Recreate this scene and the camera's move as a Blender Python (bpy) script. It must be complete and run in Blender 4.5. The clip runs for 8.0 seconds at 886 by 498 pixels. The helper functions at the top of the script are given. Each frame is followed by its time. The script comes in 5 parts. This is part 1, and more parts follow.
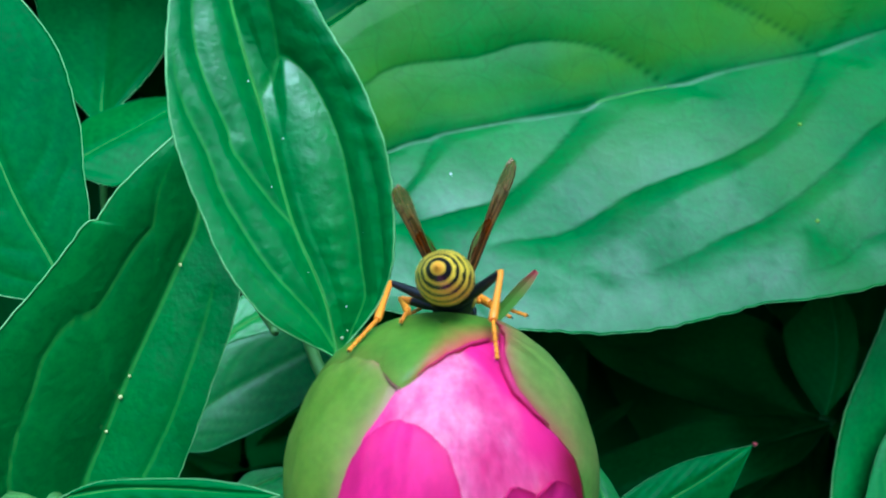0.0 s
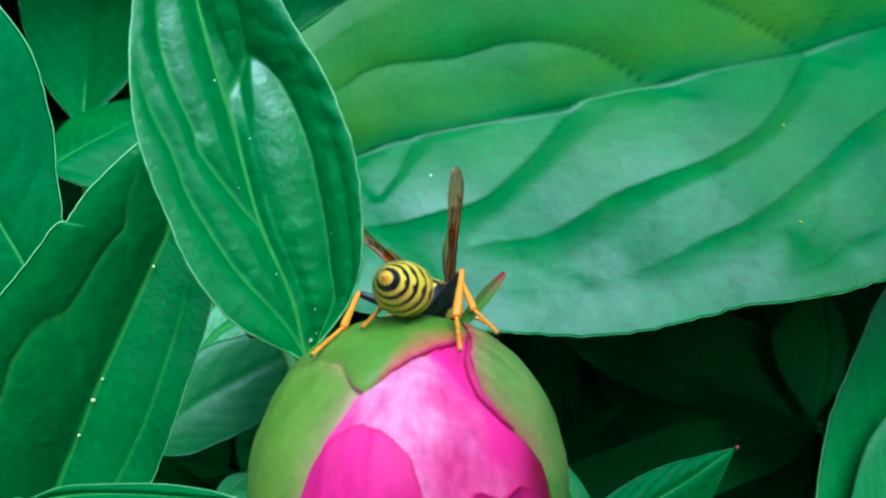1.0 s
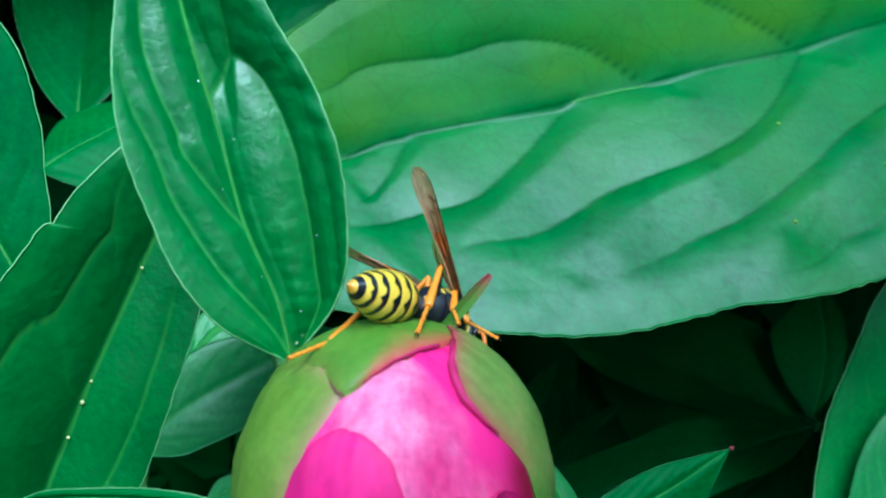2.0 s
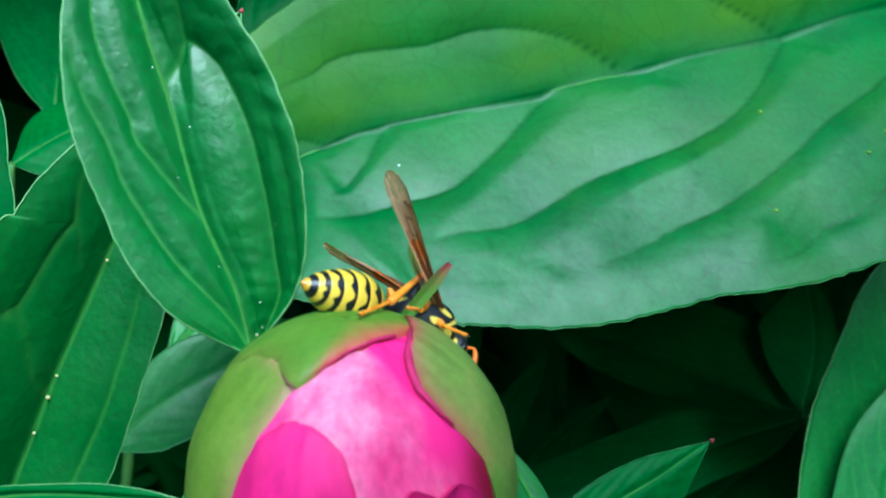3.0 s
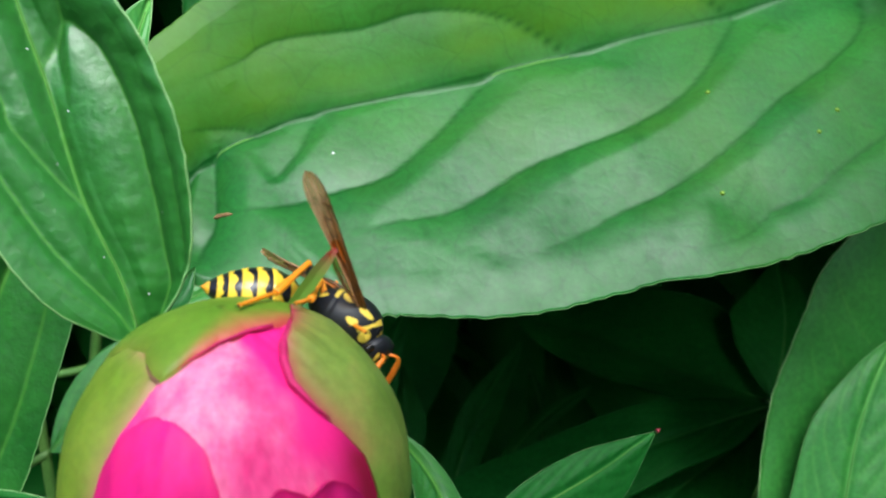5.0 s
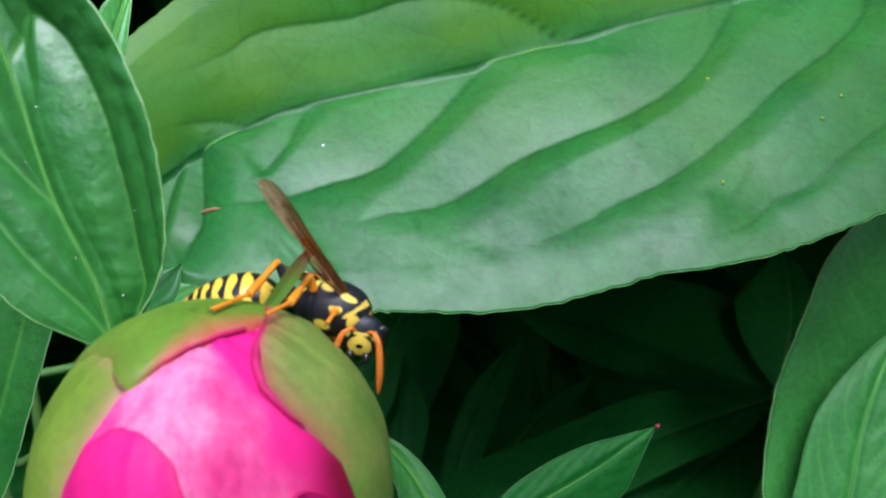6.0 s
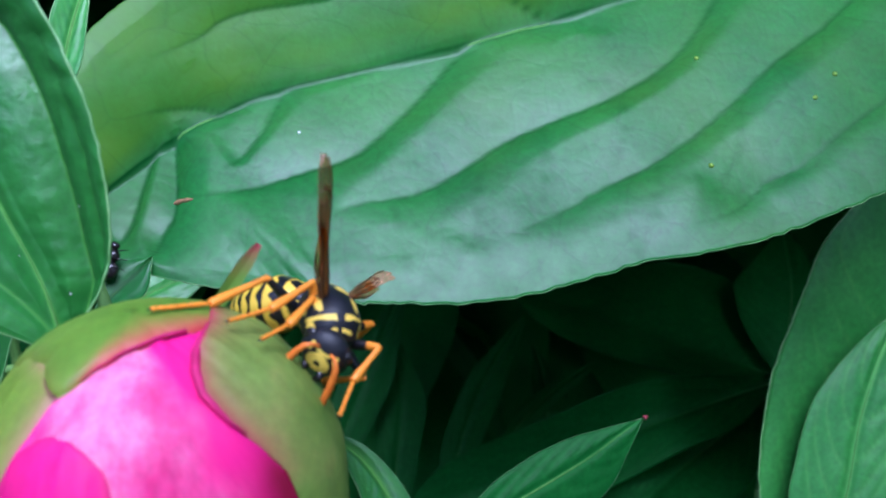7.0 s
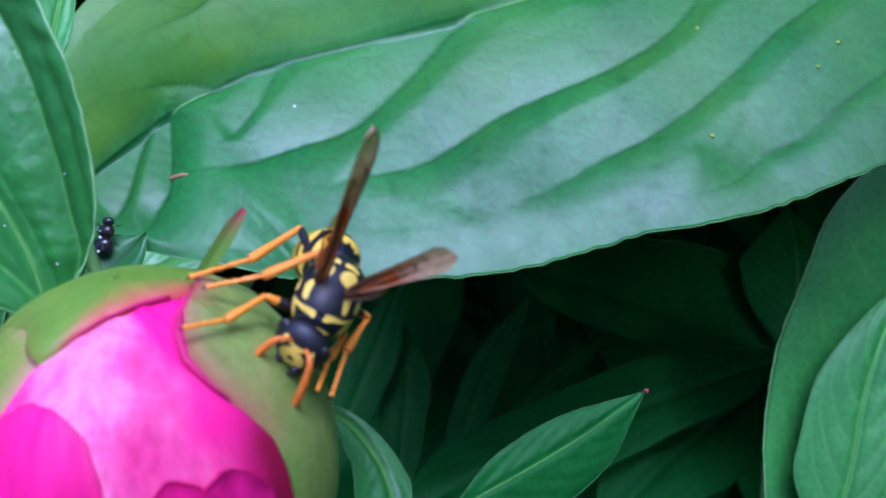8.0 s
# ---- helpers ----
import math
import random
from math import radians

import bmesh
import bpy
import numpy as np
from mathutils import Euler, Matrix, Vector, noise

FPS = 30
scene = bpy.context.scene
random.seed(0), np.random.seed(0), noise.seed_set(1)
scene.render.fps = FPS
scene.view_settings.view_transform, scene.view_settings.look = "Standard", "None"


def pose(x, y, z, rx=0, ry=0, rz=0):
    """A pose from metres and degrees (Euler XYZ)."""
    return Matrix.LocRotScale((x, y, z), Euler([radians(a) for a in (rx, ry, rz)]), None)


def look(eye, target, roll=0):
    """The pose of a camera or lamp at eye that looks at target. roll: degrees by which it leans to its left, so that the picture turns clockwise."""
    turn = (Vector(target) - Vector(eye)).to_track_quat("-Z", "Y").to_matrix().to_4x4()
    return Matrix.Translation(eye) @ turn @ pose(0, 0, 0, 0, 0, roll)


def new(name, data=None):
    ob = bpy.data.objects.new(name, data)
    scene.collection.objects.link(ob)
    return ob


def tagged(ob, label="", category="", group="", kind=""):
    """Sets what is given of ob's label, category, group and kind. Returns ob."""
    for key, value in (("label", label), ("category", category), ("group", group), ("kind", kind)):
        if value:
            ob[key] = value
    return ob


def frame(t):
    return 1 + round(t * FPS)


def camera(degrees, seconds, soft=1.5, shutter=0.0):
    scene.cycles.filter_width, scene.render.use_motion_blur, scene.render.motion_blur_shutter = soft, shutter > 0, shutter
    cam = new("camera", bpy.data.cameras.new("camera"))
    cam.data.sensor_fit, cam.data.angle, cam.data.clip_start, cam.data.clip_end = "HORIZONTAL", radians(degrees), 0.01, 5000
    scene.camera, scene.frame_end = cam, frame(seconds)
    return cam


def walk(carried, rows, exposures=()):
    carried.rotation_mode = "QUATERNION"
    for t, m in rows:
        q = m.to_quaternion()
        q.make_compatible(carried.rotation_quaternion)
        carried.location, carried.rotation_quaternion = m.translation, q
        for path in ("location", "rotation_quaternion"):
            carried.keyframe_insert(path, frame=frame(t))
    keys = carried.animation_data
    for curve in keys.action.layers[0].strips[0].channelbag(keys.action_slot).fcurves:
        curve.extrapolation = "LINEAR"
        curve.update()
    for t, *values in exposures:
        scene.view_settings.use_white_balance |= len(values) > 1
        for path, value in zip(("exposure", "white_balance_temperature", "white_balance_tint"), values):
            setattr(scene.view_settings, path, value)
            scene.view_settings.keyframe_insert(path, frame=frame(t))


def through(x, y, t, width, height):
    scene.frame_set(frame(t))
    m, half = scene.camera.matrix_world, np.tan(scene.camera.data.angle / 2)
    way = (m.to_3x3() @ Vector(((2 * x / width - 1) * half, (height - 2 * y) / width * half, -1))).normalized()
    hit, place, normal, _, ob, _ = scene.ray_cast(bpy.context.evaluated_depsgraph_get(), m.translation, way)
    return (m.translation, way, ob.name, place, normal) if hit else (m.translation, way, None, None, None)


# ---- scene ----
cam = camera(48.1, 8.0, 1.9)
cam.data.dof.use_dof, cam.data.dof.focus_distance, cam.data.dof.aperture_fstop = True, 0.118, 52.0
METRES, EYE, TILT, LEAN, TURN = 0.035, 0.60, -18.0, 0.0, 0.0
ROWS = [
    (0.0, 0.0, 0.0, 0.0, 0.0, 0.0, -0.0),
    (0.5, 0.023, 0.018, -0.0009, -0.08, 0.04, -0.06),
    (1.0, 0.0802, 0.0357, -0.0007, -0.15, 0.11, 0.02),
    (2.3, 0.1639, 0.0698, 0.0136, 0.12, -0.11, 0.15),
    (2.5, 0.1965, 0.0821, 0.0059, 0.15, -0.17, 0.14),
    (3.0, 0.2345, 0.1221, -0.0093, 0.01, -0.28, 0.45),
    (3.5, 0.312, 0.145, 0.0148, 0.06, -0.57, 0.49),
    (4.0, 0.4248, 0.1635, -0.0042, 0.18, -0.46, 0.7),
    (4.5, 0.4929, 0.2028, -0.0321, 0.05, -0.4, 1.11),
    (6.0, 0.5794, 0.3463, -0.0201, 0.49, -1.27, 1.93),
    (6.5, 0.6699, 0.3997, 0.0077, 0.93, -1.58, 2.18),
    (7.0, 0.7059, 0.466, -0.0016, 1.09, -2.27, 2.62),
    (7.5, 0.75, 0.5035, -0.0513, 1.46, -2.42, 3.12),
    (8.0, 0.7486, 0.503, -0.0533, 1.6, -3.08, 3.12),
]
EXPOSURES = [(0.0, 1.88, 4600, -10), (1.0, 1.88, 4580, -9), (2.5, 1.88, 4750, -10), (3.5, 1.9, 5350, -10), (4.0, 1.92, 6000, -3), (4.5, 1.95, 6400, 1), (6.0, 1.91, 5750, 17), (6.5, 1.87, 5560, 24), (7.0, 1.9, 4950, 27), (8.0, 1.95, 4720, 40)]
walk(cam, [(t, pose(0, 0, EYE, TILT, LEAN, TURN) @ pose(METRES * x, METRES * y, METRES * z, 90 + pitch, roll, yaw)) for t, x, y, z, yaw, pitch, roll in ROWS], EXPOSURES)

# ---- world and light: a bright hazy sky, a soft, hazed sun high ahead and to one side ----
world = bpy.data.worlds.new("sky")
scene.world = world
world.use_nodes = True
sky = world.node_tree.nodes.new("ShaderNodeTexSky")
sky.sky_type, sky.sun_disc = "NISHITA", False
sky.sun_elevation, sky.sun_rotation = radians(57), radians(160)
sky.air_density, sky.dust_density = 1.0, 2.5
world.node_tree.nodes["Background"].inputs[1].default_value = 0.065
world.node_tree.links.new(sky.outputs[0], world.node_tree.nodes["Background"].inputs[0])
sun_data = bpy.data.lights.new("sun", "SUN")
sun_data.energy, sun_data.angle, sun_data.color = 1.75, radians(38), (0.97, 0.98, 1.0)
sun = new("sun", sun_data)
sun.matrix_world = look((0.22, -0.50, 1.5), (0, 0.1, 0.5))

# ---- materials ----
def node_mat(name):
    m = bpy.data.materials.new(name)
    m.use_nodes = True
    nt = m.node_tree
    return m, nt, nt.nodes["Principled BSDF"]


def link(nt, a, b):
    nt.links.new(a, b)


def noise_node(nt, scale, detail=4, rough=0.55, coord=None):
    n = nt.nodes.new("ShaderNodeTexNoise")
    n.inputs["Scale"].default_value, n.inputs["Detail"].default_value, n.inputs["Roughness"].default_value = scale, detail, rough
    if coord is not None:
        link(nt, coord, n.inputs["Vector"])
    return n


def ramp(nt, fac, stops):
    r = nt.nodes.new("ShaderNodeValToRGB")
    while len(r.color_ramp.elements) < len(stops):
        r.color_ramp.elements.new(0.5)
    for e, (p, c) in zip(r.color_ramp.elements, stops):
        e.position, e.color = p, (*c, 1)
    link(nt, fac, r.inputs[0])
    return r.outputs[0]


def mix(nt, fac, a, b, blend="MIX"):
    m = nt.nodes.new("ShaderNodeMix")
    m.data_type, m.blend_type = "RGBA", blend
    for k, v in ((0, fac), (6, a), (7, b)):
        if isinstance(v, (int, float)):
            m.inputs[k].default_value = v
        elif isinstance(v, tuple):
            m.inputs[k].default_value = (*v, 1)
        else:
            link(nt, v, m.inputs[k])
    return m.outputs[2]


def attr(nt, name):
    a = nt.nodes.new("ShaderNodeAttribute")
    a.attribute_name = name
    return a.outputs["Fac"]


def bump(nt, height, strength, distance, normal=None):
    b = nt.nodes.new("ShaderNodeBump")
    b.inputs["Strength"].default_value, b.inputs["Distance"].default_value = strength, distance
    link(nt, height, b.inputs["Height"])
    if normal is not None:
        link(nt, normal, b.inputs["Normal"])
    return b.outputs[0]


def object_coord(nt):
    return nt.nodes.new("ShaderNodeTexCoord").outputs["Object"]


def leaf_mat(name, dark, pale, vein, rough=0.42, through=0.16, blotch=None, relief=0.2, gloss=0.5, mesh_size=0):
    """A leaf: mottled green, veins in a given colour, fine cell relief, a little light passing through."""
    m, nt, p = node_mat(name)
    co = object_coord(nt)
    big, fine = noise_node(nt, 55, 4, 0.6, co), noise_node(nt, 900, 3, 0.6, co)
    col = ramp(nt, big.outputs[0], [(0.3, dark), (0.72, pale)])
    speck = ramp(nt, fine.outputs[0], [(0.32, (0.78, 0.8, 0.76)), (0.68, (1.1, 1.1, 1.08))])
    col = mix(nt, 1.0, col, speck, "MULTIPLY")
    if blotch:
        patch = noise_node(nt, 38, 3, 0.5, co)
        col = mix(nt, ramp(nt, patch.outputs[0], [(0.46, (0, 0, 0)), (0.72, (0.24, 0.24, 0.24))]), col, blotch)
        # yellow of light passing through, painted over one half with real blotches
        col = mix(nt, mix(nt, 1.0, attr(nt, "backlit_yellow"), ramp(nt, patch.outputs[0], [(0.3, (0.25, 0.25, 0.25)), (0.65, (0.75, 0.75, 0.75))]), "MULTIPLY"), col, blotch)
    coarse = None
    if mesh_size:
        warp = noise_node(nt, 90, 1, 0.4, co)
        shift = nt.nodes.new("ShaderNodeVectorMath")
        shift.operation = "MULTIPLY_ADD"
        link(nt, warp.outputs[1], shift.inputs[0])
        shift.inputs[1].default_value = (0.012, 0.012, 0.012)
        link(nt, co, shift.inputs[2])
        coarse = nt.nodes.new("ShaderNodeTexVoronoi")
        coarse.feature = "DISTANCE_TO_EDGE"
        coarse.inputs["Scale"].default_value = mesh_size
        link(nt, shift.outputs[0], coarse.inputs["Vector"])
        coarse = ramp(nt, coarse.outputs["Distance"], [(0.0, (0, 0, 0)), (0.035, (0.8, 0.8, 0.8)), (0.2, (1, 1, 1))])
        col = mix(nt, 1.0, col, ramp(nt, coarse, [(0.0, (0.84, 0.88, 0.84)), (0.8, (1, 1, 1))]), "MULTIPLY")
    rnd = nt.nodes.new("ShaderNodeObjectInfo").outputs["Random"]
    tint = ramp(nt, rnd, [(0.0, (0.9, 0.95, 0.9)), (1.0, (1.1, 1.05, 1.1))])
    col = mix(nt, 1.0, col, tint, "MULTIPLY")
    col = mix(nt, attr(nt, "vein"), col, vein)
    link(nt, col, p.inputs["Base Color"])
    net = nt.nodes.new("ShaderNodeTexVoronoi")
    net.feature = "DISTANCE_TO_EDGE"
    net.inputs["Scale"].default_value = 420
    link(nt, co, net.inputs["Vector"])
    cells = ramp(nt, net.outputs["Distance"], [(0.0, (0, 0, 0)), (0.16, (1, 1, 1))])
    b = bump(nt, cells, 0.06, 0.00015)
    b = bump(nt, fine.outputs[0], 0.14 if relief < 0.3 else 0.5, 0.00018, b)
    mid = noise_node(nt, 240, 3, 0.6, co)
    b = bump(nt, mid.outputs[0], relief, 0.0005, b)
    if coarse is not None:
        b = bump(nt, coarse, 0.025, 0.0005, b)
    link(nt, b, p.inputs["Normal"])
    r = ramp(nt, mid.outputs[0], [(0.3, (rough - 0.03,) * 3), (0.7, (rough + 0.05,) * 3)])
    link(nt, r, p.inputs["Roughness"])
    dull = mix(nt, attr(nt, "vein"), (gloss,) * 3, (0.06,) * 3)
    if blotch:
        # the painted half also loses its sheen
        dull = mix(nt, mix(nt, 0.7, (0, 0, 0), attr(nt, "backlit_yellow")), dull, (0.1,) * 3)
    link(nt, dull, p.inputs["Specular IOR Level"])
    t = nt.nodes.new("ShaderNodeBsdfTranslucent")
    link(nt, mix(nt, 1.0, col, (0.9, 1.25, 0.35), "MULTIPLY"), t.inputs["Color"])
    ms = nt.nodes.new("ShaderNodeMixShader")
    ms.inputs[0].default_value = through
    link(nt, p.outputs[0], ms.inputs[1])
    link(nt, t.outputs[0], ms.inputs[2])
    link(nt, ms.outputs[0], nt.nodes["Material Output"].inputs[0])
    return m


def plain_mat(name, colors, scale, rough=0.5, relief=0.3, depth=0.0002, metal=0.0, sss=0.0, radius=(0.001, 0.0004, 0.0003), gloss=0.5):
    m, nt, p = node_mat(name)
    co = object_coord(nt)
    a, f = noise_node(nt, scale, 4, 0.6, co), noise_node(nt, scale * 9, 3, 0.6, co)
    col = ramp(nt, a.outputs[0], [(0.3 + 0.4 * i / max(1, len(colors) - 1), c) for i, c in enumerate(colors)])
    col = mix(nt, 1.0, col, ramp(nt, f.outputs[0], [(0.3, (0.85,) * 3), (0.7, (1.1,) * 3)]), "MULTIPLY")
    link(nt, col, p.inputs["Base Color"])
    p.inputs["Roughness"].default_value, p.inputs["Metallic"].default_value, p.inputs["Specular IOR Level"].default_value = rough, metal, gloss
    if sss:
        p.inputs["Subsurface Weight"].default_value, p.inputs["Subsurface Scale"].default_value = sss, 0.6
        p.inputs["Subsurface Radius"].default_value = radius
    link(nt, bump(nt, f.outputs[0], relief, depth), p.inputs["Normal"])
    return m


# darker, duller copy of the leaf green: deep shade put into the colour
LEAF_SHADE = leaf_mat("leaf_shade_green", (0.006, 0.085, 0.010), (0.014, 0.13, 0.017), (0.03, 0.18, 0.03), 0.5, gloss=0.12)
LEAF_A = leaf_mat("leaf_upright", (0.017, 0.145, 0.017), (0.034, 0.21, 0.025), (0.11, 0.32, 0.05), 0.43, 0.2, (0.045, 0.21, 0.02), 0.55, 0.8)
# vein colour darkened to paint crease shade along the sunken veins
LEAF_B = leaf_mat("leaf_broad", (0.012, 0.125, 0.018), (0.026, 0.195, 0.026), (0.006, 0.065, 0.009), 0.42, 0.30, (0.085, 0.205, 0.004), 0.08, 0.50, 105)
# paler copy of the leaf green, puts missing light into shaded leaflets' colour
LEAF_PALE = leaf_mat("leaf_pale", (0.035, 0.22, 0.035), (0.065, 0.31, 0.05), (0.16, 0.44, 0.10), 0.4, 0.22)
MARGIN = plain_mat("leaf_margin", [(0.10, 0.30, 0.07), (0.24, 0.42, 0.15)], 400, 0.5)
MIDRIB = plain_mat("midrib", [(0.05, 0.16, 0.03), (0.095, 0.235, 0.045)], 200, 0.75, gloss=0.1)
STALK = plain_mat("stalk", [(0.06, 0.17, 0.03), (0.12, 0.24, 0.05)], 120, 0.45)
RED_TIP = plain_mat("red_tip", [(0.30, 0.03, 0.05), (0.42, 0.07, 0.08)], 500, 0.5)
SOIL = plain_mat("soil", [(0.012, 0.009, 0.006), (0.03, 0.022, 0.015), (0.045, 0.035, 0.024)], 30, 0.95, 0.8, 0.004)
SCAR = plain_mat("sepal_scar", [(0.13, 0.05, 0.03), (0.22, 0.09, 0.05)], 600, 0.7)
CRIMSON = plain_mat("crimson_edge", [(0.40, 0.009, 0.075), (0.56, 0.018, 0.13)], 500, 0.6, gloss=0.25)
SPOT = plain_mat("yellow_grain", [(0.55, 0.5, 0.16), (0.7, 0.66, 0.3)], 900, 0.6)
YELLOW_SPECK = plain_mat("yellow_speck", [(0.11, 0.24, 0.012), (0.19, 0.32, 0.022)], 900, 0.6)
WHITE_FLECK = plain_mat("white_fleck", [(0.6, 0.62, 0.6), (0.8, 0.82, 0.8)], 900, 0.6)
TAN = plain_mat("dry_scale", [(0.20, 0.26, 0.10), (0.42, 0.42, 0.26)], 900, 0.7)
DRY = plain_mat("dry_spot", [(0.16, 0.08, 0.03), (0.3, 0.17, 0.07)], 800, 0.8)


# ---- shape helpers ----
def spline(points, n):
    """n points along a Catmull-Rom curve through the given ones."""
    p = np.asarray(points, float)
    q = np.vstack([2 * p[0] - p[1], p, 2 * p[-1] - p[-2]])
    out = []
    for s in np.linspace(0, len(p) - 1, n):
        i = min(int(s), len(p) - 2)
        f = s - i
        a, b, c, d = q[i:i + 4]
        out.append(0.5 * (2 * b + (c - a) * f + (2 * a - 5 * b + 4 * c - d) * f * f + (3 * b - a - 3 * c + d) * f ** 3))
    return np.array(out)


def unit(v):
    v = np.asarray(v, float)
    return v / max(1e-12, np.linalg.norm(v))


def mesh_ob(name, verts, faces, material, parent=None, label="", smooth=True, attrs=None):
    me = bpy.data.meshes.new(name)
    me.from_pydata([tuple(map(float, v)) for v in verts], [], faces)
    for key, values in (attrs or {}).items():
        a = me.attributes.new(key, "FLOAT", "POINT")
        a.data.foreach_set("value", np.asarray(values, np.float32))
    me.polygons.foreach_set("use_smooth", [smooth] * len(me.polygons))
    me.materials.append(material)
    ob = new(name, me)
    if parent is not None:
        ob.parent = parent
        ob.matrix_parent_inverse = parent_matrix(parent).inverted()
    if label:
        tagged(ob, label)
    return ob


def parent_matrix(ob):
    m = ob.matrix_basis.copy()
    while ob.parent is not None:
        m = ob.parent.matrix_basis @ ob.matrix_parent_inverse @ m
        ob = ob.parent
    return m


def tube_data(points, radii, sides=6):
    """Vertices and faces of a closed tube along points."""
    p = np.asarray(points, float)
    n = len(p)
    radii = np.interp(np.linspace(0, 1, n), np.linspace(0, 1, len(radii)), radii) if not np.isscalar(radii) else np.full(n, radii)
    verts, faces = [], []
    side = None
    for i in range(n):
        t = unit(p[min(i + 1, n - 1)] - p[max(i - 1, 0)])
        if side is None:
            side = unit(np.cross(t, (0.3, 0.2, 0.9) if abs(t[2]) < 0.9 else (1, 0, 0)))
        side = unit(side - t * (side @ t))
        up = np.cross(t, side)
        for k in range(sides):
            a = 2 * math.pi * k / sides
            verts.append(p[i] + radii[i] * (math.cos(a) * side + math.sin(a) * up))
    for i in range(n - 1):
        for k in range(sides):
            a, b = i * sides + k, i * sides + (k + 1) % sides
            faces.append((a, b, b + sides, a + sides))
    faces.append(tuple(range(sides - 1, -1, -1)))
    faces.append(tuple((n - 1) * sides + k for k in range(sides)))
    return verts, faces


def tube(name, points, radii, material, parent=None, label="", sides=6):
    return mesh_ob(name, *tube_data(points, radii, sides), material, parent, label)


def thing(name, at, label, category, group="", kind=""):
    ob = new(name)
    ob.empty_display_size = 0.01
    ob.matrix_basis = Matrix.Translation(at)
    return tagged(ob, label, category, group, kind)


# ---- leaves ----
def side_veins(n, lift=0.34, reach=0.9, first=0.06, last=0.78):
    """Feather veins: pairs that leave the midrib and sweep towards the tip."""
    out = []
    for i in range(n):
        for side in (1, -1):
            u0 = first + (last - first) * (i + (0.3 if side < 0 else 0.0)) / n
            out.append((0.3, [(u0 + lift * q ** 1.25 * (1 - 0.3 * u0), side * reach * (1 - (1 - q) ** 1.5)) for q in (0, 0.25, 0.5, 0.75, 1)]))
    return out


def leaflet(parent, label, n, fold, rib, left, right, veins=None, material=None, cells=(80, 44), relief=0.0005, groove=0.00025,
            wave=0.0004, seed=0, margin=0.00013, rib_r=0.00045, red=False, vein_w=0.00024, swell=0.13, relief_r=None, crest=None, cusp=False, backlit_yellow=0.0):
    """A leaflet grown along its midrib: half widths to both sides, each half folded up by its angle, veins sunk between raised fields."""
    n, (nu, nv) = unit(n), cells
    material = material or LEAF_SHADE
    us = 0.5 - 0.5 * np.cos(np.linspace(0, math.pi, nu))
    ctrl = spline(rib, 161)
    grid = np.linspace(0, 1, 161)
    r = np.array([np.interp(us, grid, ctrl[:, k]) for k in range(3)]).T
    tg = np.array([ctrl[min(160, i + 14)] - ctrl[max(0, i - 14)] for i in range(161)])
    tg = np.array([np.interp(us, grid, tg[:, k]) for k in range(3)]).T
    tg /= np.linalg.norm(tg, axis=1)[:, None]
    across = np.cross(n, tg)
    across /= np.linalg.norm(across, axis=1)[:, None]
    length = np.linalg.norm(np.diff(ctrl, axis=0), axis=1).sum()

    def width(w):
        fine = spline([(v,) for v in w], 121)[:, 0]
        return np.maximum(0.00002, np.interp(us, np.linspace(0, 1, 121), fine))

    wl, wr = width(left), width(right)
    ss = np.linspace(-1, 1, nv)
    ss = np.sign(ss) * np.abs(ss) ** 0.9
    wide = np.where(ss[None, :] >= 0, wl[:, None], wr[:, None])
    x, y = us[:, None] * length + 0 * wide, ss[None, :] * wide
    mask, dip, cut, tent = np.zeros(x.shape), np.zeros(x.shape), np.zeros(x.shape), np.zeros(x.shape)
    span = max(max(left), max(right))
    paths = list(veins if veins is not None else side_veins(6)) + [(1.2, [(0, 0), (0.35, 0), (0.7, 0), (1, 0)])]
    for strength, path in paths:
        q = spline(path, 22)
        wq = np.where(q[:, 1] >= 0, np.interp(q[:, 0], us, wl), np.interp(q[:, 0], us, wr))
        qx, qy = q[:, 0] * length, q[:, 1] * wq
        best, along, outer = np.full(x.shape, 1.0), np.zeros(x.shape), np.zeros(x.shape)
        for i in range(len(qx) - 1):
            dx, dy = qx[i + 1] - qx[i], qy[i + 1] - qy[i]
            f = np.clip(((x - qx[i]) * dx + (y - qy[i]) * dy) / (dx * dx + dy * dy + 1e-14), 0, 1)
            gap = np.hypot(x - qx[i] - f * dx, y - qy[i] - f * dy)
            along = np.where(gap < best, (i + f) / (len(qx) - 1), along)
            outer = np.where(gap < best, (dx * (y - qy[i]) - dy * (x - qx[i])) * np.sign(y), outer)
            best = np.minimum(best, gap)
        fade = np.clip((1 - along) / (0.35 if cusp else 0.28), 0, 1) if strength < 1 else 1.0
        fade = fade * fade * (3 - 2 * fade) if cusp else fade
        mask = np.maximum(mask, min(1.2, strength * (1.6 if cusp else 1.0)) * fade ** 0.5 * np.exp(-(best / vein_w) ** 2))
        weight = max(0.0, min(1.0, 2.6 * strength - 0.4))
        if cusp and strength > 1:
            weight = 0.3
        dip = np.maximum(dip, fade * weight * np.exp(-np.sqrt(best ** 2 + 1e-8) / (swell * span * np.where(outer > 0, 0.45, 1.15))) if cusp else fade * weight * np.exp(-(best / (swell * span)) ** 2))
        if crest and crest[0] == strength:
            tent = np.maximum(tent, np.clip(1 - best / crest[2], 0, 1) * np.clip(-ss * 8, 0, 1)[None, :])
        cut = np.maximum(cut, fade * weight * np.exp(-(best / 0.0006) ** 2))
    h = np.where(ss[None, :] >= 0, relief, relief if relief_r is None else relief_r) * ((0.2 if cusp else 0.5) - dip) - groove * cut
    if crest:
        h = h + crest[1] * tent
